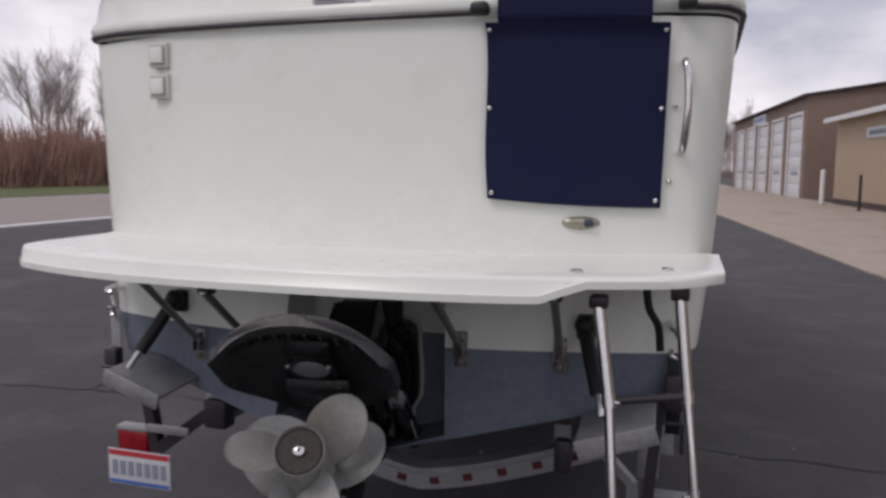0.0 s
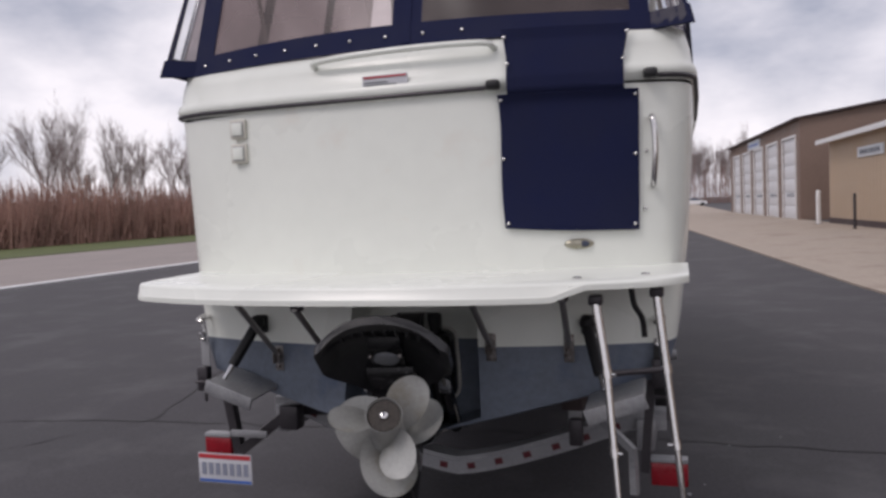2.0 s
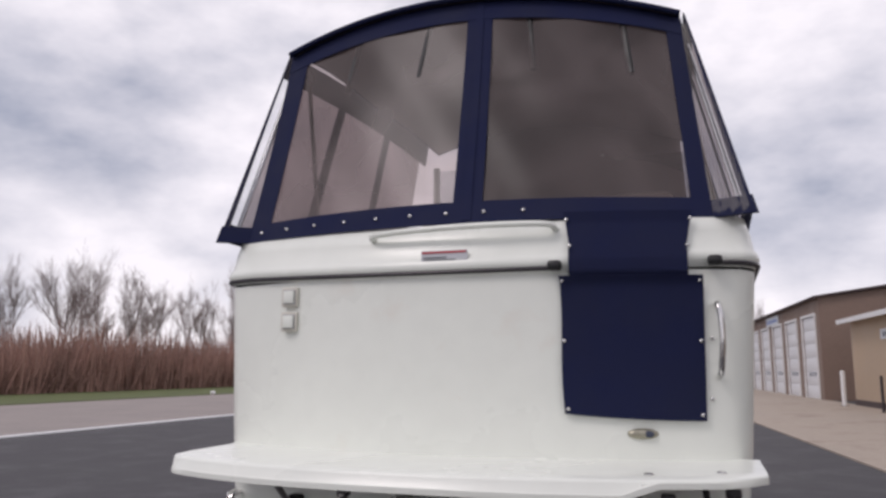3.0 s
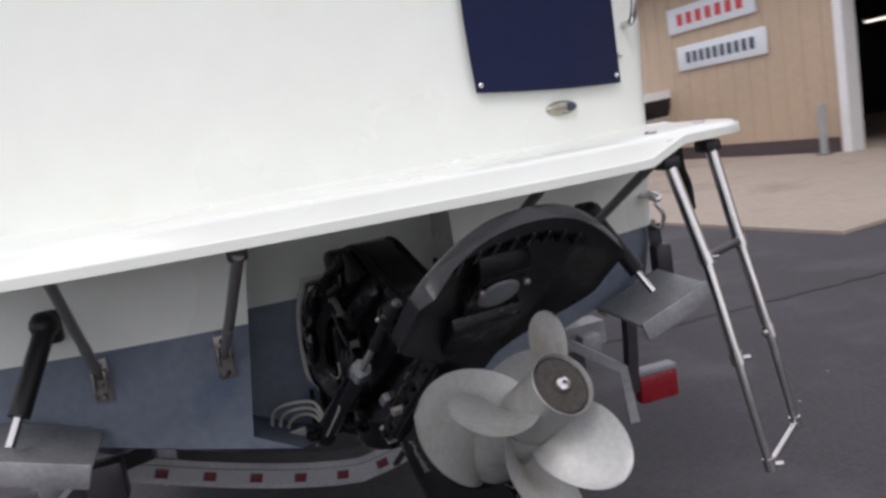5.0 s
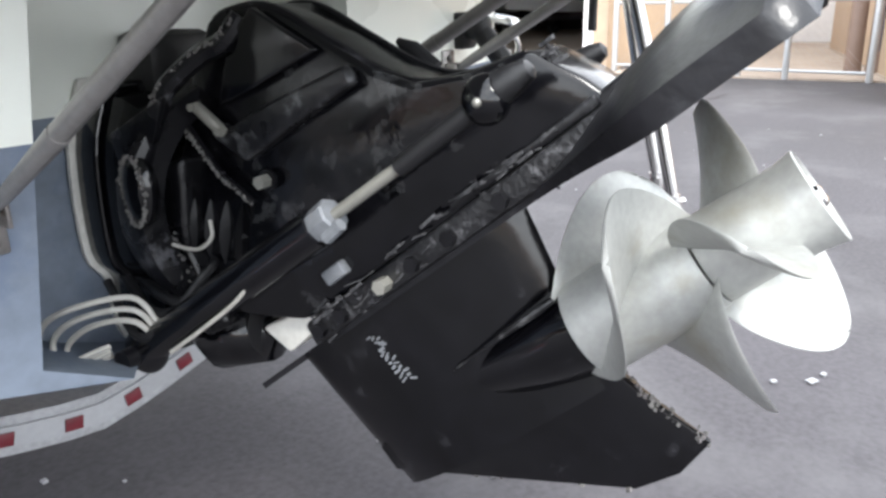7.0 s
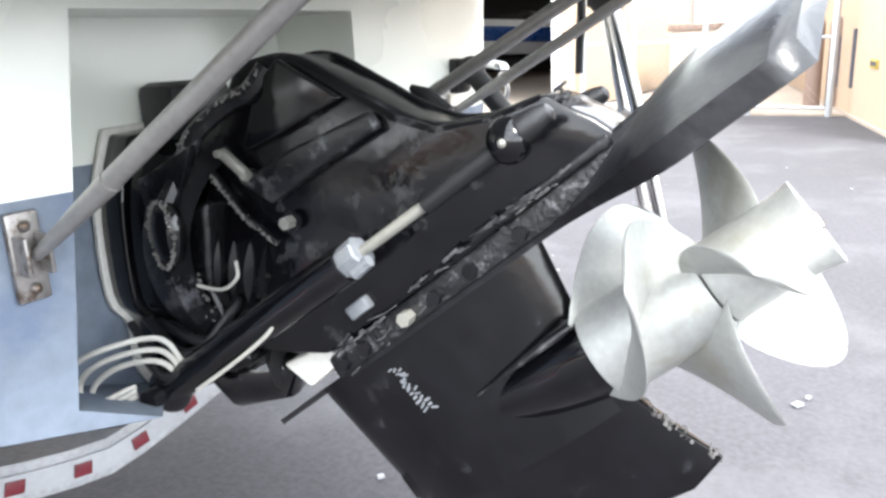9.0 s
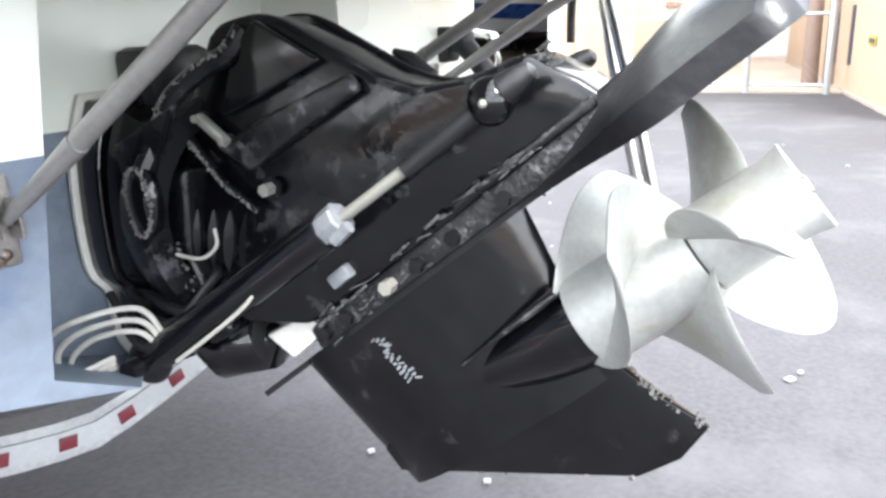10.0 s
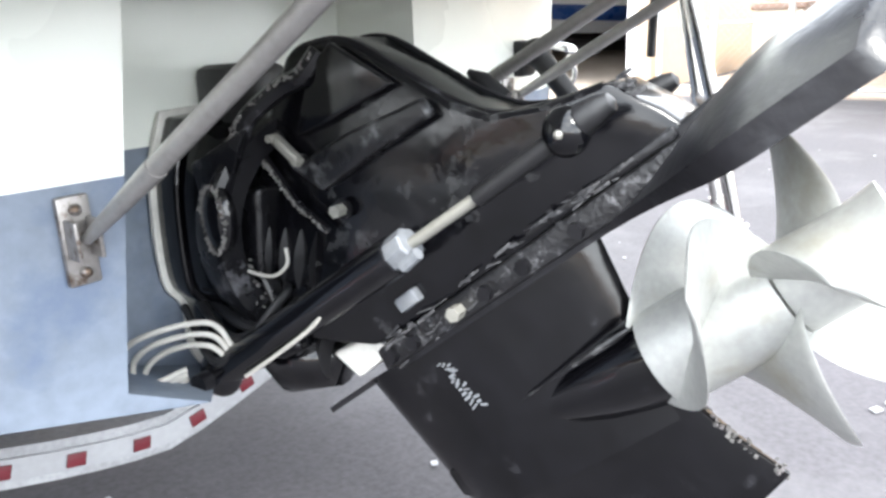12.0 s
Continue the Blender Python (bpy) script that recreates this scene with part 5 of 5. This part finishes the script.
# upper gear housing
up = [(-0.12, 0.03), (-0.19, 0.075), (-0.26, 0.13), (-0.20, 0.29), (-0.07, 0.40), (0.03, 0.452), (0.085, 0.438), (0.13, 0.40), (0.17, 0.315), (0.207, 0.236), (0.245, 0.187), (0.305, 0.154), (0.385, 0.128), (0.42, 0.065), (0.435, 0.02), (0.40, 0.003)]
hw = [0.083, 0.085, 0.085, 0.085, 0.070, 0.060, 0.058, 0.060, 0.064, 0.068, 0.074, 0.076, 0.066, 0.060, 0.055, 0.06]
upper = part("upper_housing", tapered(up, hw, DRIVE, 0.009, 3), MOTTLED, drive, "glossy black upper gear housing", smooth=45)
# ridge, cover seams and the ribbed side of the upper housing
part("side_facet", prism([(-0.055, 0.318), (0.06, 0.295), (0.19, 0.258), (0.186, 0.232), (0.08, 0.245), (-0.03, 0.258)], 0.012, DRIVE @ Matrix.Translation((0, 0, 0.080)), 0.006, 3), SCUFFED, upper, "scuffed raised ridge")
part("side_facet", prism([(0.06, 0.40), (0.12, 0.405), (0.165, 0.30), (0.05, 0.325), (-0.02, 0.345)], 0.008, DRIVE @ Matrix.Translation((0, 0, 0.076)), 0.004, 3), BLACK_PAINT, upper)
part("front_cover", prism([(-0.30, 0.10), (-0.28, 0.24), (-0.17, 0.345), (-0.12, 0.33), (-0.22, 0.22), (-0.24, 0.09)], 0.10, DRIVE, 0.012, 3), BLACK_WORN, upper)
crest = [dv(-0.06, 0.40), dv(0.03, 0.447), dv(0.085, 0.434), dv(0.13, 0.397), dv(0.17, 0.314), dv(0.207, 0.237), dv(0.245, 0.189), dv(0.305, 0.155), dv(0.38, 0.129)]
for v in (0.052, -0.052):
    part("crest_moulding", tube([p + S * v for p in curve_points([c - Q * 0.005 for c in crest], 5)], 0.0075, 8), BLACK_WORN, upper, "rounded moulding along the crest")
part("lifting_eye", tube([dv(0.20, 0.22, -0.10), dv(0.19, 0.265, -0.10), dv(0.18, 0.29, -0.10)], 0, 10, radii=(0.017, 0.015, 0.005)), BLACK_RUBBER, upper)
for p, q, s in ((-0.02, 0.219, 1.0), (-0.045, 0.365, 0.6), (-0.03, 0.312, 0.6)):
    nut = part("bolt", tube([dv(p, q, 0.082), dv(p, q, 0.107)], 0.010 * s, 6), ROD_STEEL, upper, "corroded bolt head")
    part("washer", tube([dv(p, q, 0.082), dv(p, q, 0.089)], 0.015 * s, 12), BLACK_WORN, nut)
part("anode_bar", prism([(-0.052, 0.366), (-0.038, 0.37), (-0.024, 0.312), (-0.037, 0.305)], 0.007, DRIVE @ Matrix.Translation((0, 0, 0.094)), 0.003), ROD_STEEL, upper, "pale corroded anode bar")
flakes("flaked_edge", [dv(-0.096, 0.390, 0.133), dv(-0.053, 0.412, 0.123), dv(0.014, 0.414, 0.103), dv(0.053, 0.404, 0.098), dv(0.09, 0.414, 0.083)], upper, 130, 0.0044, 0.0018, 2, "flaked corroded edge")
flakes("flaked_edge", [dv(-0.088, 0.356, 0.094), dv(-0.083, 0.31, 0.096), dv(-0.08, 0.268, 0.097), dv(-0.061, 0.208, 0.097)], upper, 80, 0.004, 0.0014, 3)
flakes("flaked_edge", [dv(-0.11, 0.024, 0.083), dv(0.0, 0.026, 0.084), dv(0.2, 0.03, 0.082), dv(0.36, 0.035, 0.07)], upper, 46, 0.0036, 0.0042, 4, '', CORRODED, 4.2)
flakes("flaked_edge", [dv(-0.11, -0.005, 0.083), dv(0.05, -0.004, 0.084), dv(0.25, 0.0, 0.082)], upper, 16, 0.0036, 0.005, 7, '', CORRODED, 4.0)
flakes("flaked_edge", [dv(0.36, 0.06, 0.06), dv(0.40, 0.10, 0.055), dv(0.41, 0.12, 0.05)], upper, 24, 0.006, 0.004, 8, '', CORRODED, 2.0)
flakes("flaked_edge", [dv(-0.24, 0.18, 0.11), dv(-0.22, 0.24, 0.11), dv(-0.24, 0.28, 0.11)], upper, 24, 0.006, 0.006, 9)
part("web_rib", tube([dv(-0.086, 0.356, 0.086), dv(-0.083, 0.31, 0.09), dv(-0.08, 0.268, 0.091), dv(-0.061, 0.208, 0.091)], 0.006, 6), BLACK_WORN, upper)

# split line with bolts between upper and lower housing
part("split_flange", prism([(-0.13, -0.012), (-0.125, 0.024), (0.44, 0.024), (0.455, 0.01), (0.44, -0.012)], 0.082, DRIVE, 0.006, 2), FLANGE, drive, "corroded flange between the housings")
part("flange_gap", prism([(-0.12, 0.026), (-0.12, 0.040), (0.42, 0.040), (0.42, 0.026)], 0.070, DRIVE, 0.003, 2), BLACK_WORN, drive)
for p, big in ((-0.10, 0), (-0.05, 0), (0.045, 1), (0.10, 0), (0.17, 0), (0.26, 0)):
    part("stud", tube([dv(p, 0.004, 0.08), dv(p, 0.004, 0.094 + 0.01 * big)], 0.011, 6), ROD_STEEL if big else BLACK_WORN, drive)
part("grey_tag", prism([(-0.035, 0.046), (-0.035, 0.068), (0.005, 0.068), (0.005, 0.046)], 0.012, DRIVE @ Matrix.Translation((0, 0, 0.082)), 0.004), ALLOY, drive, "grey metal block")

# anti-ventilation plate: a dome, wide and bowed aft, hollow beneath, with a slotted rim
def smooth_step(x):
    k = min(1.0, max(0.0, x))
    return k * k * (3 - 2 * k)


def plate_half(t):
    p = -0.355 + 1.075 * t
    w = 0.072 + 0.150 * smooth_step((p - 0.27) / 0.26)
    if p < -0.10:
        w = max(0.008, 0.072 * (p + 0.20) / 0.10)
    if t > 0.965:
        w *= 1 - 0.10 * ((t - 0.965) / 0.035) ** 2
    return w


def plate_point(t, a, low=0.0):
    """A point of the plate: t along it, a across it from -1 to 1, low the depth under its top."""
    p = -0.355 + 1.075 * t - 0.075 * a * a * smooth_step((t - 0.66) / 0.34)
    wide = smooth_step((p - 0.25) / 0.33)
    drop = 0.058 * wide * abs(a) ** 2.9
    return dv(p, -0.010 + 0.068 * wide - drop - low, plate_half(t) * a)


rings = []
for k in range(45):
    t = math.sin(math.pi / 2 * k / 44)
    aft = smooth_step((t - 0.90) / 0.07)
    wide = smooth_step((t - 0.56) / 0.3)
    top = [plate_point(t, -1 + 2 * j / 18) for j in range(19)]
    under = []
    for j in range(18, -1, -1):
        a = -1 + 2 * j / 18
        rim = smooth_step((abs(a) - 0.74) / 0.16)
        under.append(plate_point(t, a * 0.985, 0.010 + 0.022 * wide * max(rim, aft * 0.9)))
    rings.append(top + under)
av = part("ventilation_plate", loft(rings), SCUFFED_PLATE, drive, "wide worn anti-ventilation plate", smooth=50)
for k in range(8):
    a = -0.56 + 0.16 * k
    bm = bmesh.new()
    box(bm, (0, 0, 0), (0.038, 0.026, 0.010), bevel=0.004)
    bm.transform(Matrix.Translation(plate_point(0.945, a, 0.020)) @ DRIVE.to_3x3().to_4x4() @ Matrix.Rotation(radians(-14 * a), 4, "X"))
    part("exhaust_rib", bm, SCUFFED_PLATE, av)
part("anode_mount", tapered([(0.24, -0.004), (0.30, -0.002), (0.575, 0.018), (0.60, 0.050), (0.25, 0.030)], [0.062, 0.062, 0.058, 0.055, 0.06], DRIVE, 0.006, 2), BLACK_WORN, drive, "dark web under the plate carrying the anodes")
for p, q in ((0.515, 0.010), (0.375, 0.0)):
    bm = bmesh.new()
    g = bmesh.ops.create_uvsphere(bm, u_segments=20, v_segments=8, radius=1)
    for v in g["verts"]:
        v.co = Vector((v.co.x * 0.040, v.co.y * 0.011, v.co.z * 0.046))
    bm.transform(DRIVE @ Matrix.Translation((p, q, 0)) @ Matrix.Rotation(radians(4), 4, "Z"))
    an = part("anode", bm, ALLOY, av, "oval grey anode")
    for v in (-1, 1):
        part("screw", ball(dv(p + 0.028, q - 0.004, v * 0.050), 0.008), DULL_CHROME, an)

# lower unit: leg, torpedo, skeg
rings = []
for k in range(15):
    q = -0.01 - 0.27 * k / 14
    f = -0.238 + 0.036 * (k / 14)
    r_ = 0.245 - 0.03 * min(1, k / 8)
    ring = []
    for j in range(24):
        a = 2 * math.pi * j / 24
        c, s = math.cos(a), math.sin(a)
        x = (f + r_) / 2 + (r_ - f) / 2 * c
        t = (1 - c) / 2
        wide = 0.055 * (1 - 0.25 * k / 14)
        ring.append(dv(x, q, wide * s * (0.55 + 0.45 * abs(s)) * (0.75 + 0.35 * (1 - c) * 0.6)))
    rings.append(ring)
leg = part("lower_unit", loft(rings), BLACK_PAINT, drive, "glossy black lower unit", smooth=60)
tp = []
rd = []
for k in range(21):
    t = k / 20
    tp.append(dv(-0.09 + 0.322 * t, -0.178 - 0.018 * t, 0.006 * t))
    rd.append(max(0.004, 0.0635 * smooth_step(0.06 + 0.94 * t) ** 0.62))
part("torpedo", tube(tp, 0, 24, radii=rd), BLACK_PAINT, drive, "bullet-shaped gear housing", smooth=60)
sk = [(-0.198, -0.20), (-0.203, -0.247), (0.137, -0.425), (0.205, -0.428), (0.268, -0.405), (0.263, -0.393), (0.238, -0.335), (0.210, -0.25), (0.215, -0.20)]
part("skeg", tapered(sk, [0.022, 0.016, 0.007, 0.006, 0.005, 0.005, 0.009, 0.012, 0.02], DRIVE, 0.004, 2), BLACK_PAINT, drive, "skeg with chipped trailing edge")
rr = random.Random(5)
bm = bmesh.new()
for k in range(130):
    t = rr.random()
    p, q = 0.214 + 0.05 * max(0, t - 0.45) / 0.55, -0.16 - 0.245 * t
    box(bm, dv(p + rr.uniform(-0.005, 0.003), q, rr.uniform(-0.012, 0.012)), [rr.uniform(0.0015, 0.006) for _ in range(3)], Matrix.Rotation(rr.uniform(0, 3), 4, (1, 1, 0)))
part("chipped_edge", bm, SALT, drive, "bare metal along the chipped edge")
bm = bmesh.new()
rr = random.Random(6)
for k in range(16):
    t = rr.random()
    box(bm, dv(-0.20 + 0.335 * t, -0.248 - 0.176 * t, rr.uniform(-0.008, 0.008)), [rr.uniform(0.003, 0.009) for _ in range(3)], Matrix.Rotation(rr.uniform(0, 3), 4, (1, 1, 0)))
part("chipped_edge", bm, SALT, drive)
# raised flare over the torpedo, its rear edge scuffed
part("side_ridge", tube([dv(0.03, -0.150, 0.052), dv(0.12, -0.143, 0.058), dv(0.20, -0.138, 0.056), dv(0.222, -0.137, 0.05)], 0, 8, radii=(0.001, 0.003, 0.006, 0.003)), SCUFFED, leg)
# unreadable white mark on the leg
bm = bmesh.new()
for k in range(22):
    t = k / 21
    p = -0.056 + 0.010 * t + rr.uniform(-0.009, 0.009)
    q = -0.046 - 0.084 * t
    m = DRIVE @ Matrix.Translation((p, q, 0.0525 - 0.004 * t)) @ Matrix.Rotation(radians(-4), 4, "Y") @ Matrix.Rotation(rr.uniform(-0.5, 0.5), 4, "Z")
    b2 = bmesh.new()
    box(b2, (0, 0, 0), (rr.uniform(0.005, 0.013), rr.uniform(0.002, 0.0045), 0.002))
    b2.transform(m)
    me = bpy.data.meshes.new("tmp")
    b2.to_mesh(me)
    b2.free()
    bm.from_mesh(me)
    bpy.data.meshes.remove(me)
part("maker_mark", bm, ALLOY, leg, "worn grey lettering as plain bars")["kind"] = "stuff"
part("bell_housing", tube([lv(-0.03, 0.70), lv(0.03, 0.685), lv(0.10, 0.70), lv(0.13, 0.73)], 0, 20, radii=(0.05, 0.075, 0.065, 0.03)), BLACK_PAINT, drive, smooth=60)

# cream block added to fill the pale gap ahead of the leg
part("pale_block", prism([(-0.235, 0.062), (-0.13, 0.045), (-0.125, 0.008), (-0.215, 0.004)], 0.05, DRIVE, 0.006), GASKET, drive, "pale cream block between plate and leg")
part("side_fin", prism([(-0.165, 0.412), (-0.198, 0.344), (-0.15, 0.33), (-0.04, 0.386)], 0.006, DRIVE @ Matrix.Translation((0, 0, 0.14)), 0.003), BLACK_WORN, drive)
# trim rams, one each side
for sv in (1, -1):
    v = 0.145 * sv
    a, b, c, d = dv(-0.371, 0.139, v), dv(0.055, 0.112, v), dv(0.215, 0.104, v), dv(0.345, 0.10, v)
    ram = part("trim_ram", tube([a, b], 0.028, 20), BLACK_PAINT, drive, "black hydraulic trim ram")
    part("ram_eye", ball(a, 0.040, 18, (0.75, 1, 1)), BLACK_PAINT, ram)
    part("pivot_pin", tube([a - S * 0.05, a + S * 0.05], 0.017, 12), BLACK_WORN, ram)
    gland = part("gland", tube([b - P * 0.036, b - P * 0.033, b + P * 0.030, b + P * 0.033], 0, 8, radii=(0.0225, 0.0240, 0.0240, 0.0215)), ALLOY, ram, "grey alloy gland")
    part("gland_lug", tube([b + P * 0.01 - Q * 0.020 + S * sv * 0.014, b + P * 0.042 - Q * 0.018 + S * sv * 0.014], 0.009, 8), ALLOY, gland)
    part("rod", tube([b, c], 0.008, 14), ROD_STEEL, ram, "bright steel rod")
    part("rod_end", tube([c - P * 0.01, d], 0.0125, 12), BLACK_RUBBER, ram)
    eye = part("rod_eye", ball(d, 0.029, 20, (0.85, 1, 1)), BLACK_PAINT, ram, "black rubber-capped eye")
    part("pin_cap", ball(d + S * sv * 0.0255, 0.0055, 8), ROD_STEEL, eye)
    part("cone", tube([d + P * 0.022, d + P * 0.046 - Q * 0.002, d + P * 0.060 - Q * 0.004, d + P * 0.064 - Q * 0.004], 0, 12, radii=(0.020, 0.016, 0.011, 0.003)), BLACK_RUBBER, eye)
    part("ram_line", tube(curve_points([a + P * 0.07 - Q * 0.032 + S * sv * 0.02, a + P * 0.16 - Q * 0.036 + S * sv * 0.022, a + P * 0.25 - Q * 0.036 + S * sv * 0.022, a + P * 0.29 - Q * 0.025 + S * sv * 0.02], 5), 0.0032, 8), HOSE, ram, "thin pale hydraulic line")


# ---- propellers ----
YAW = radians(-5)      # the shaft points a little to starboard of the housing
SHAFT = DRIVE @ Matrix(((math.cos(YAW), 0, -math.sin(YAW), 0.002), (0, 1, 0, -0.197), (math.sin(YAW), 0, math.cos(YAW), 0.035), (0, 0, 0, 1)))


def sv(p, r, a):
    """A point about the propeller shaft."""
    return SHAFT @ Vector((p, r * math.cos(a), r * math.sin(a)))


def blade(r0, r1, rm, chord, centre_p, angle, pitch, hand, rake, skew):
    """One ear-shaped propeller blade on a helix about the shaft."""
    nr, nc = 16, 12
    rows = []
    for i in range(nr + 1):
        k = -math.asin(min(1.0, (rm - r0 * 0.9) / (r1 - rm)))
        k += (math.pi / 2 * 0.985 - k) * i / nr
        r = rm + (r1 - rm) * math.sin(k)
        t = (r - r0) / (r1 - r0)
        half = chord * math.cos(k)
        lean = math.atan(pitch / (2 * math.pi * r))
        f, b = [], []
        for j in range(nc + 1):
            c = -1 + 2 * j / nc
            x = half * c
            th = angle + hand * (x * math.cos(lean) / r + skew * t * abs(t))
            cup = 0.006 * c * c * t
            pp = centre_p + x * math.sin(lean) + rake * t + cup
            thick = (0.0055 * (1 - 0.6 * t)) * (1 - 0.85 * c * c) + 0.0007
            f.append(sv(pp + thick * math.cos(lean), r, th))
            b.append(sv(pp - thick * math.cos(lean), r, th))
        rows.append(f + b[::-1])
    return loft(rows)


def hub(profile):
    return loft([[sv(p, r, 2 * math.pi * k / 40) for k in range(40)] for p, r in profile])


front = part("front_propeller", hub([(0.222, 0.064), (0.232, 0.066), (0.31, 0.064), (0.392, 0.0585), (0.396, 0.057)]), STEEL_PROP, drive, "dull stainless front propeller", smooth=50)
for a in (-56, 64, 184):
    part("blade", blade(0.062, 0.205, 0.068, 0.130, 0.308, radians(a), 0.45, -1, 0.040, -0.04), STEEL_PROP, front, smooth=60)
rear = part("rear_propeller", hub([(0.399, 0.055), (0.402, 0.0565), (0.47, 0.055), (0.515, 0.0555), (0.540, 0.0595), (0.5415, 0.058), (0.534, 0.0545), (0.50, 0.0515), (0.415, 0.0505)]), STEEL_PROP, drive, "dull stainless rear propeller", smooth=50)
for a in (-37, 83, 203):
    part("blade", blade(0.0545, 0.192, 0.100, 0.080, 0.440, radians(a), 0.555, 1, 0.0285, -0.01), STEEL_PROP, rear, smooth=60)
part("sooty_bore", loft([[sv(p, r, 2 * math.pi * k / 32) for k in range(32)] for p, r in ((0.533, 0.0530), (0.533, 0.0500), (0.428, 0.0480), (0.424, 0.010))]), SOOT, rear, "sooty brown exhaust bore")
part("shaft_nut", tube([sv(p, 0, 0) for p in (0.42, 0.485, 0.50, 0.532, 0.543, 0.546)], 0, 16, radii=(0.022, 0.022, 0.0185, 0.0175, 0.013, 0.008)), STAINLESS, rear)
part("nut_hole", tube([sv(0.5465, 0, 0), sv(0.547, 0, 0)], 0.0045, 10), DARK_INK, rear)
for k in range(3):
    a = radians(0 + 120 * k)
    part("spoke", tube([sv(0.478, 0.016, a), sv(0.478, 0.049, a)], 0.007, 8), SOOT, rear)


# ---- boats in the yard and workshop ----
def small_boat(name, m, length, hull_mat, label, group, wheel_at=0.3):
    """A runabout on a trailer: x along its length."""
    e = thing(name, label, "boat", group)

    def hullr(t, z):
        w = 1.15 * (1 - max(0, (t - 0.45) / 0.55) ** 2.2) * (0.55 + 0.45 * min(1, z / 0.5))
        return w
    def band(z0, z1, steps=4):
        rings = []
        for i in range(steps + 1):
            z = z0 + (z1 - z0) * i / steps
            left, right = [], []
            for k in range(15):
                t = k / 14
                x = length * t * (0.93 + 0.07 * z)
                w = max(0.01, hullr(t, z))
                sheer = 0.18 * t * t
                left.append(Vector((x, w, 0.62 + z + sheer)))
                right.append(Vector((x, -w, 0.62 + z + sheer)))
            rings.append(left + right[::-1])
        bm = loft(rings, closed=True, caps=True)
        bm.transform(m)
        return bm
    part("lower_hull", band(0.0, 0.34), WHITE_TRIM, e)
    part("upper_hull", band(0.34, 0.76), hull_mat, e)
    part("deck", band(0.76, 0.95, 2), WHITE_TRIM, e)
    bm = boxes(((length * 0.5, 0, 1.72), (0.12, 1.7, 0.36)), bevel=0.04)
    bm.transform(m)
    part("windscreen", bm, VINYL_CLEAR, e)
    for x in (0.8, 1.6):
        for y in (-0.45, 0.45):
            bm = boxes(((x, y, 1.72), (0.35, 0.5, 0.5)), bevel=0.1)
            bm.transform(m)
            part("seat", bm, BLACK_RUBBER, e)
    bm = boxes(((length * 0.45, 0.7, 0.5), (length * 1.0, 0.08, 0.1)), ((length * 0.45, -0.7, 0.5), (length * 1.0, 0.08, 0.1)), ((0.3, 0, 0.5), (0.08, 1.5, 0.1)), ((length * 0.8, 0, 0.5), (0.08, 1.5, 0.1)))
    bm.transform(m)
    t_ob = part("trailer_frame", bm, DARK_TUBE, e)
    bm = boxes(((length * 0.25, 0.6, 0.60), (length * 0.5, 0.08, 0.12)), ((length * 0.25, -0.6, 0.60), (length * 0.5, 0.08, 0.12)))
    bm.transform(m)
    part("bunk", bm, DARK_BASE, e)
    for sy in (-1, 1):
        wm = m @ Matrix.Translation((length * wheel_at, sy * 1.0, 0.3)) @ Matrix.Rotation(radians(90), 4, "X")
        prof = [(0.16, -0.09), (0.27, -0.1), (0.30, -0.06), (0.30, 0.06), (0.27, 0.1), (0.16, 0.09), (0.05, 0.06)]
        rings = [[wm @ Vector((r_ * math.cos(2 * math.pi * k / 24), r_ * math.sin(2 * math.pi * k / 24), h_)) for r_, h_ in prof] for k in range(25)]
        part("wheel", loft(rings, closed=False, caps=False), TYRE, e)
    return e


small_boat("runabout", Matrix.Translation((6.7, 15.63, 0)) @ Matrix.Rotation(radians(-20), 4, "Z"), 5.6, BOAT_RED, "black and white runabout on a trailer by the tan wall", "parked boats", 0.1)
small_boat("runabout", YARD @ Matrix.Translation((12.0, 9.3, 0.035)) @ Matrix.Rotation(radians(160), 4, "Z"), 4.6, BOAT_BLUE, "blue and white runabout inside the dark workshop", "parked boats")
small_boat("runabout", YARD @ Matrix.Translation((12.6, 13.4, 0.035)) @ Matrix.Rotation(radians(175), 4, "Z"), 4.6, BOAT_RED, "dark runabout inside the dark workshop", "parked boats")
